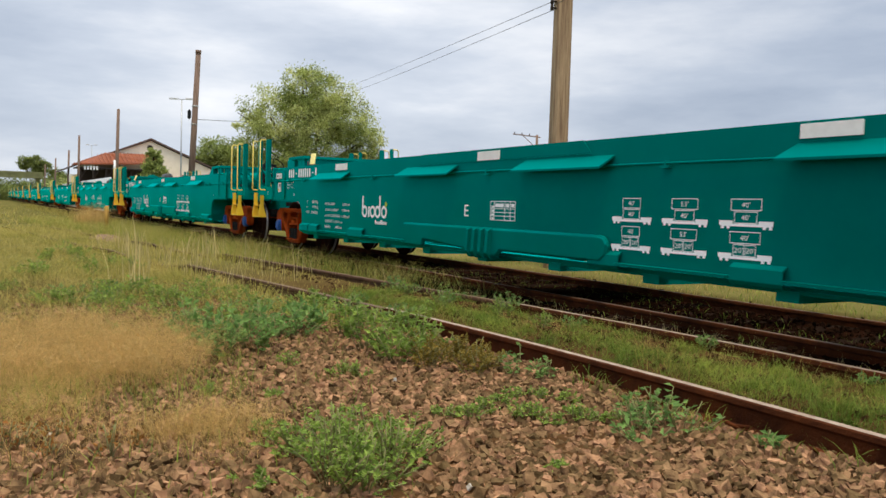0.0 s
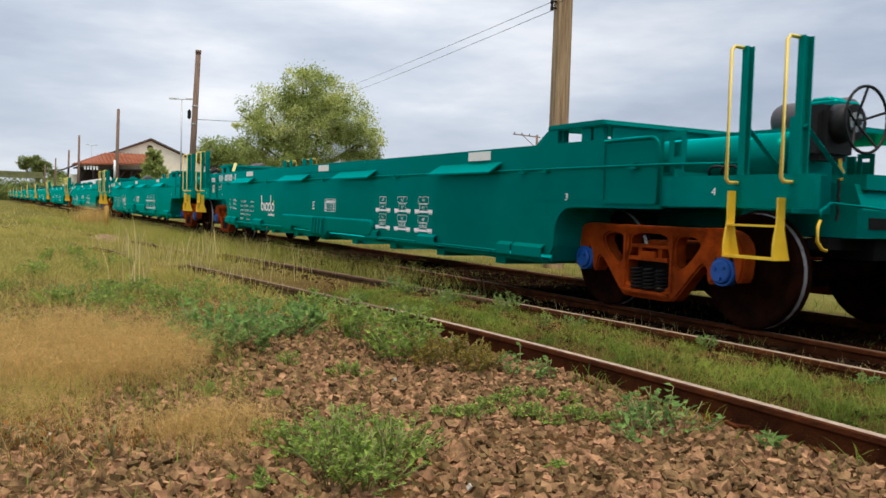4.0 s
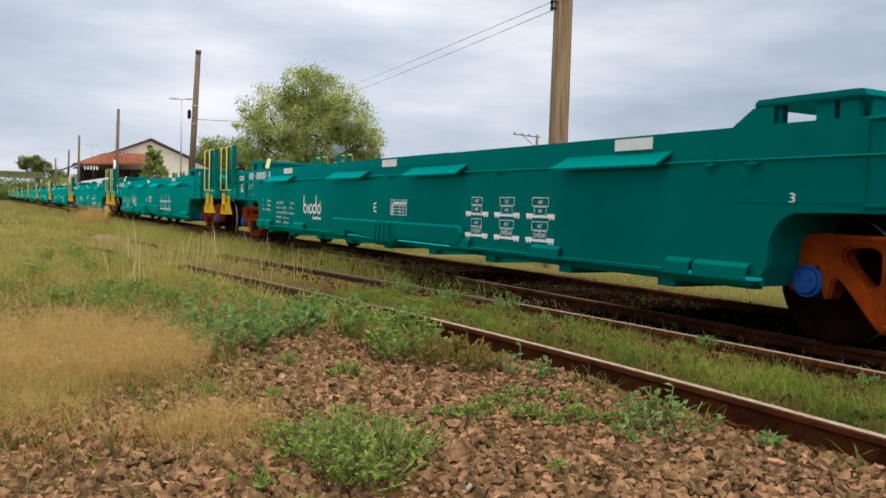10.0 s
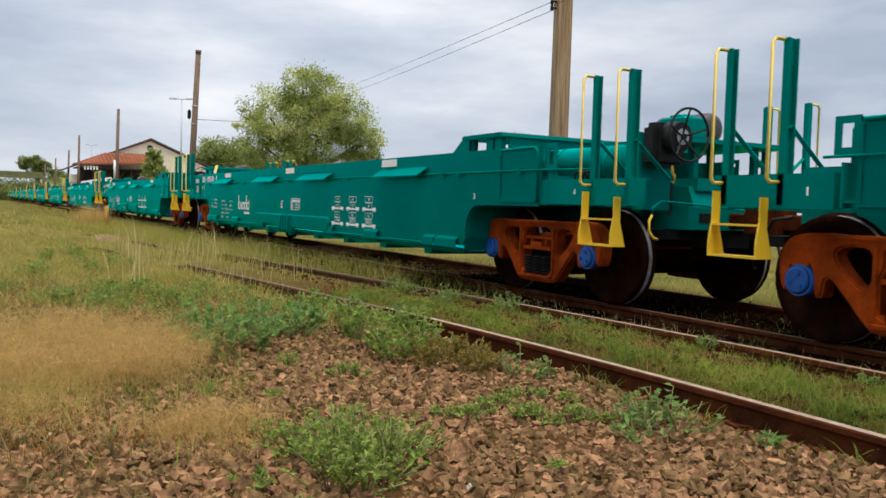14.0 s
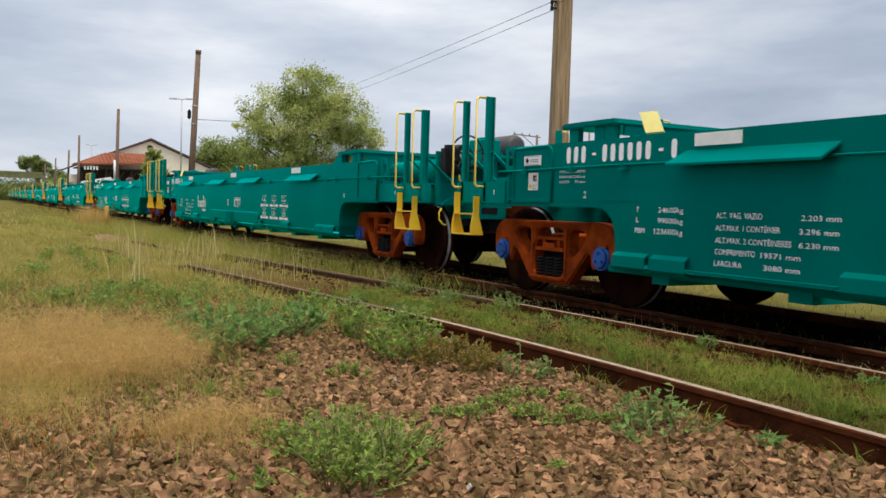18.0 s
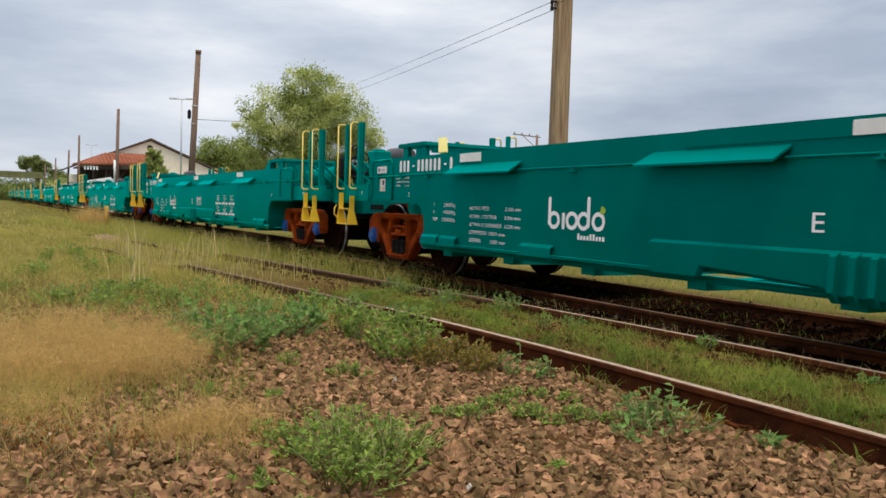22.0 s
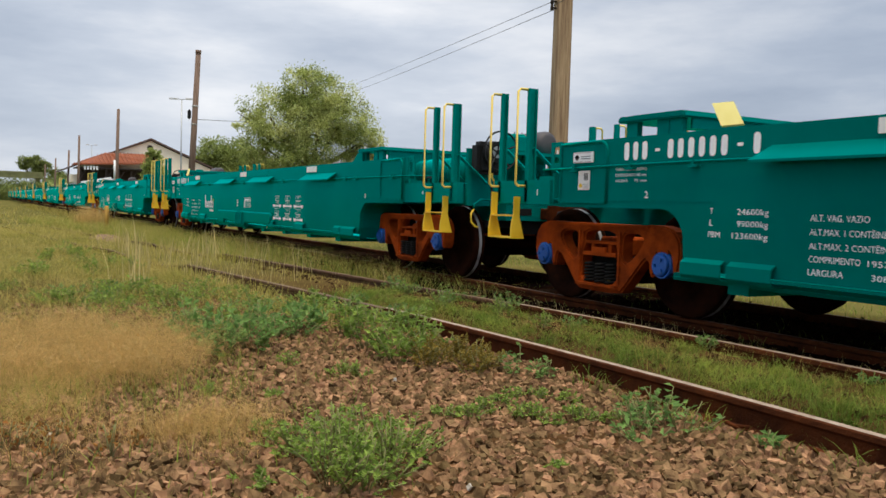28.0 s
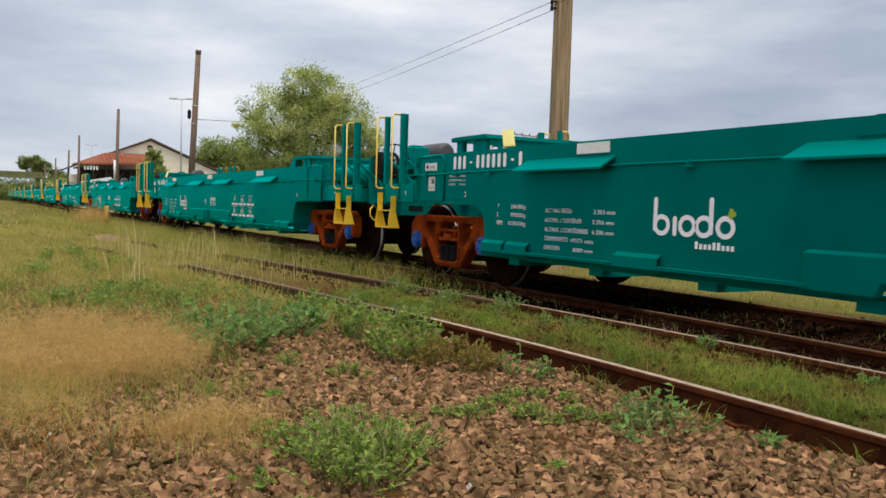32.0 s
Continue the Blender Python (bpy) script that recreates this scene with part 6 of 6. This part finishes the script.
# ---------------------------------------------------------------- station house
house = thing("station_house", "cream plastered station house with red tiled roofs", "house", at=pose(-121, 0, -0.4))
bm = B()
cross_prism(bm, [(8.9, 0), (29.0, 0), (29.0, 5.1), (19.03, 9.35), (12.2, 6.6), (12.2, 0)][1:], -30, 0)
part("wall", bm, PLASTER, house)
bm = B()
for y0, z0, y1, z1 in ((19.03, 9.72, 30.2, 4.95), (19.03, 9.72, 8.9, 5.40)):
    cross_prism(bm, [(y0, z0), (y1, z1), (y1, z1 - 0.22), (y0, z0 - 0.25)], -30.6, 0.35)
part("roof", bm, TILE_DARK, house, "weathered dark roof edge")
bm = B()
v = [bm.verts.new(p) for p in ((5.2, 9.0, 5.55), (5.2, 19.4, 6.10), (0.35, 19.4, 7.45), (0.35, 13.1, 7.35), (0.35, 9.0, 5.65))]
w = [bm.verts.new((a.co.x, a.co.y, a.co.z - 0.15)) for a in v]
bm.faces.new(v)
bm.faces.new(w[::-1])
for i in range(5):
    bm.faces.new([v[i], w[i], w[(i + 1) % 5], v[(i + 1) % 5]])
canopy = part("canopy_roof", bm, TILE, house, "orange clay tile canopy roof")
for k in range(22):
    bm = B()
    y = 9.3 + 10.0 * k / 21
    z = 5.62 + 0.053 * (y - 9.0)
    z1 = min(7.5, 5.7 + (y - 9.0) * 0.42)
    rod(bm, (5.2, y, z - 0.03), (0.4, y, z1 - 0.03), 0.07, 6)
    part("roll_tile", bm, TILE, canopy)
bm = B()
box(bm, 0.02, 5.0, 9.2, 19.2, 5.05, 5.2)
part("soffit", bm, DARK_WOOD, house, "dark timber underside of the canopy")
# dark sheet in place of the shaded space below the canopy
bm = B()
box(bm, 0.03, 0.3, 10.0, 19.3, 0.2, 5.1)
part("shaded_front", bm, DARK_WOOD, house, "dark sheet standing in for the shade below the canopy")
for k in range(7):
    bm = B()
    y = 9.6 + 1.55 * k
    box(bm, 4.6, 4.8, y, y + 0.2, 0, 5.1)
    post = part("canopy_post", bm, DARK_WOOD, house)
    bm = B()
    rod(bm, (4.7, y + 0.1, 3.7), (4.7, y + 0.9, 5.0), 0.07, 4)
    part("brace", bm, DARK_WOOD, post)
for k in range(5):
    bm = B()
    y = 10.1 + 0.36 * k
    box(bm, 5.05, 5.12, y, y + 0.2, 4.85, 5.35)
    part("fascia_board", bm, WHITE, house)
bm = B()
box(bm, -3, 0.2, 8.9, 10.2, 3.3, 4.3)
part("side_sign", bm, PLASTER, house, "white plastered end of the platform awning")
bm = B()
box(bm, 0.31, 0.36, 12.0, 14.5, 2.6, 3.8)
part("pale_panel", bm, PLASTER, house)
bm = B()
rod(bm, (-0.1, 18.9, 8.4), (0.06, 18.9, 8.4), 0.36, 20)
part("round_vent", bm, DARK_WOOD, house, "dark round gable vent")
bm = B()
box(bm, 0.0, 0.05, 23.2, 24.4, 3.0, 4.8)
part("window", bm, DARK_WOOD, house)

bm = B()
box(bm, -150, -84, 9.85, 10.1, -0.5, 2.75)
platform = solid("platform_wall", bm, WHITE, "white painted platform wall with slats behind the train", "wall", kind="structure")
for k in range(46):
    bm = B()
    x = -86 - 1.4 * k
    box(bm, x, x + 0.7, 9.75, 9.85, 2.2, 2.92)
    part("slat", bm, WHITE, platform)

# ---------------------------------------------------------------- road bridge over the line
bridge = thing("road_bridge", "pale concrete road bridge crossing far over the line", "bridge", at=pose(-290, 0, 0))
bm = B()
box(bm, -5, 0, -60, 13.5, 6.3, 7.6)
part("deck", bm, CONCRETE, bridge)
bm = B()
box(bm, -0.2, 0.1, -60, 13.5, 7.6, 8.25)
part("parapet", bm, CONCRETE, bridge)
for y in (-22, -6, 12):
    bm = B()
    box(bm, -4, -1, y - 0.6, y + 0.6, -1, 6.3)
    part("pier", bm, CONCRETE, bridge)
bm = B()
prism(bm, [(-12, -1), (6, -1), (0, 6.6), (-6, 6.6)], 13.5, 60)
part("embankment", bm, TREE_FAR, bridge, "overgrown dark green embankment")

# ---------------------------------------------------------------- smaller growth in the foreground
for x, y, h, r in ((-3.14, 2.84, 0.20, 0.20), (-3.22, 3.02, 0.24, 0.17), (-4.50, 3.02, 0.22, 0.16), (-4.30, 3.10, 0.16, 0.13)):
    weed(x, y, h, r, 11, 60, 0.042, LEAF_BLUE, "sprawling vine with blue-green leaves against the rail", 0.5)
for x, y, h, r in ((-4.85, 2.55, 0.24, 0.20), (-4.62, 2.74, 0.22, 0.19), (-5.10, 2.62, 0.22, 0.18)):
    weed(x, y, h * 1.2, r, 12, 380, 0.030, OLIVE, "brownish half-dry weed beside the rail", 0.8)
for x, y, r in ((-3.57, 2.44, 0.13), (-3.71, 2.25, 0.12), (-3.42, 2.68, 0.12), (-3.40, 2.50, 0.08), (-3.95, 2.62, 0.10), (-4.90, 1.95, 0.14), (-3.70, 1.12, 0.12), (-3.05, 0.86, 0.10), (-2.62, 1.22, 0.07)):
    weed(x, y, r * 0.85, r, 13, 150, 0.026, LEAF_BRIGHT, CREEP, 0.7)
# weeds that hang over the siding rails
for x in (-8.3, -7.95, -7.6, -7.3, -7.0, -6.75, -6.5):
    weed(x + rng.uniform(-0.08, 0.08), near_y(x, 3.43) - rng.uniform(0.06, 0.16), rng.uniform(0.18, 0.27), 0.19, 14, 150, 0.046, LEAF if rng.random() < 0.7 else LEAF_BLUE, "green leafy weed leaning over the siding rail", 0.7)
for x, y, h, r in ((-5.72, 4.05, 0.16, 0.15), (-5.55, 4.28, 0.14, 0.12), (-4.42, 4.62, 0.13, 0.10), (-6.9, 3.75, 0.20, 0.2), (-7.3, 3.98, 0.22, 0.22), (-8.3, 4.02, 0.2, 0.2), (-6.5, 4.18, 0.2, 0.16), (-3.2, 4.72, 0.12, 0.09)):
    weed(x, y, h, r, 12, 120, 0.034, LEAF if r > 0.13 else LEAF_BLUE, "small leafy weed between the siding rails", 0.7)
for x, y, h, r in ((-3.20, 1.55, 0.24, 0.18), (-3.48, 1.36, 0.20, 0.17)):
    weed(x, y, h, r * 1.3, 22, 360, 0.026, LEAF, BUSHY, 0.8)
for cx, cy, rx, ry, n in ((-3.86, 0.98, 0.36, 0.26, 1700), (-4.45, 0.18, 0.36, 0.24, 1300), (-3.84, 0.68, 0.22, 0.20, 900)):
    p = scatter(n, cx - rx, cx + rx, cy - ry, cy + ry, lambda x, y: ((x - cx) / rx) ** 2 + ((y - cy) / ry) ** 2 < 1 - 0.8 * rng.random())
    blades("dry_tuft", "small wispy dry grass tuft on the ballast", p, rng.uniform(0.06, 0.23, len(p)), rng.uniform(0.0008, 0.0017, len(p)), GRASS_DRY, 1.2, spikes=5)
p = scatter(420, -4.4, -2.2, 3.12, 3.36, None, 0.5, 3.0)
blades("rail_foot_grass", "thin green grass at the foot of the siding rail", p, rng.uniform(0.06, 0.2, len(p)), rng.uniform(0.003, 0.006, len(p)), GRASS, 1.0)

motions()
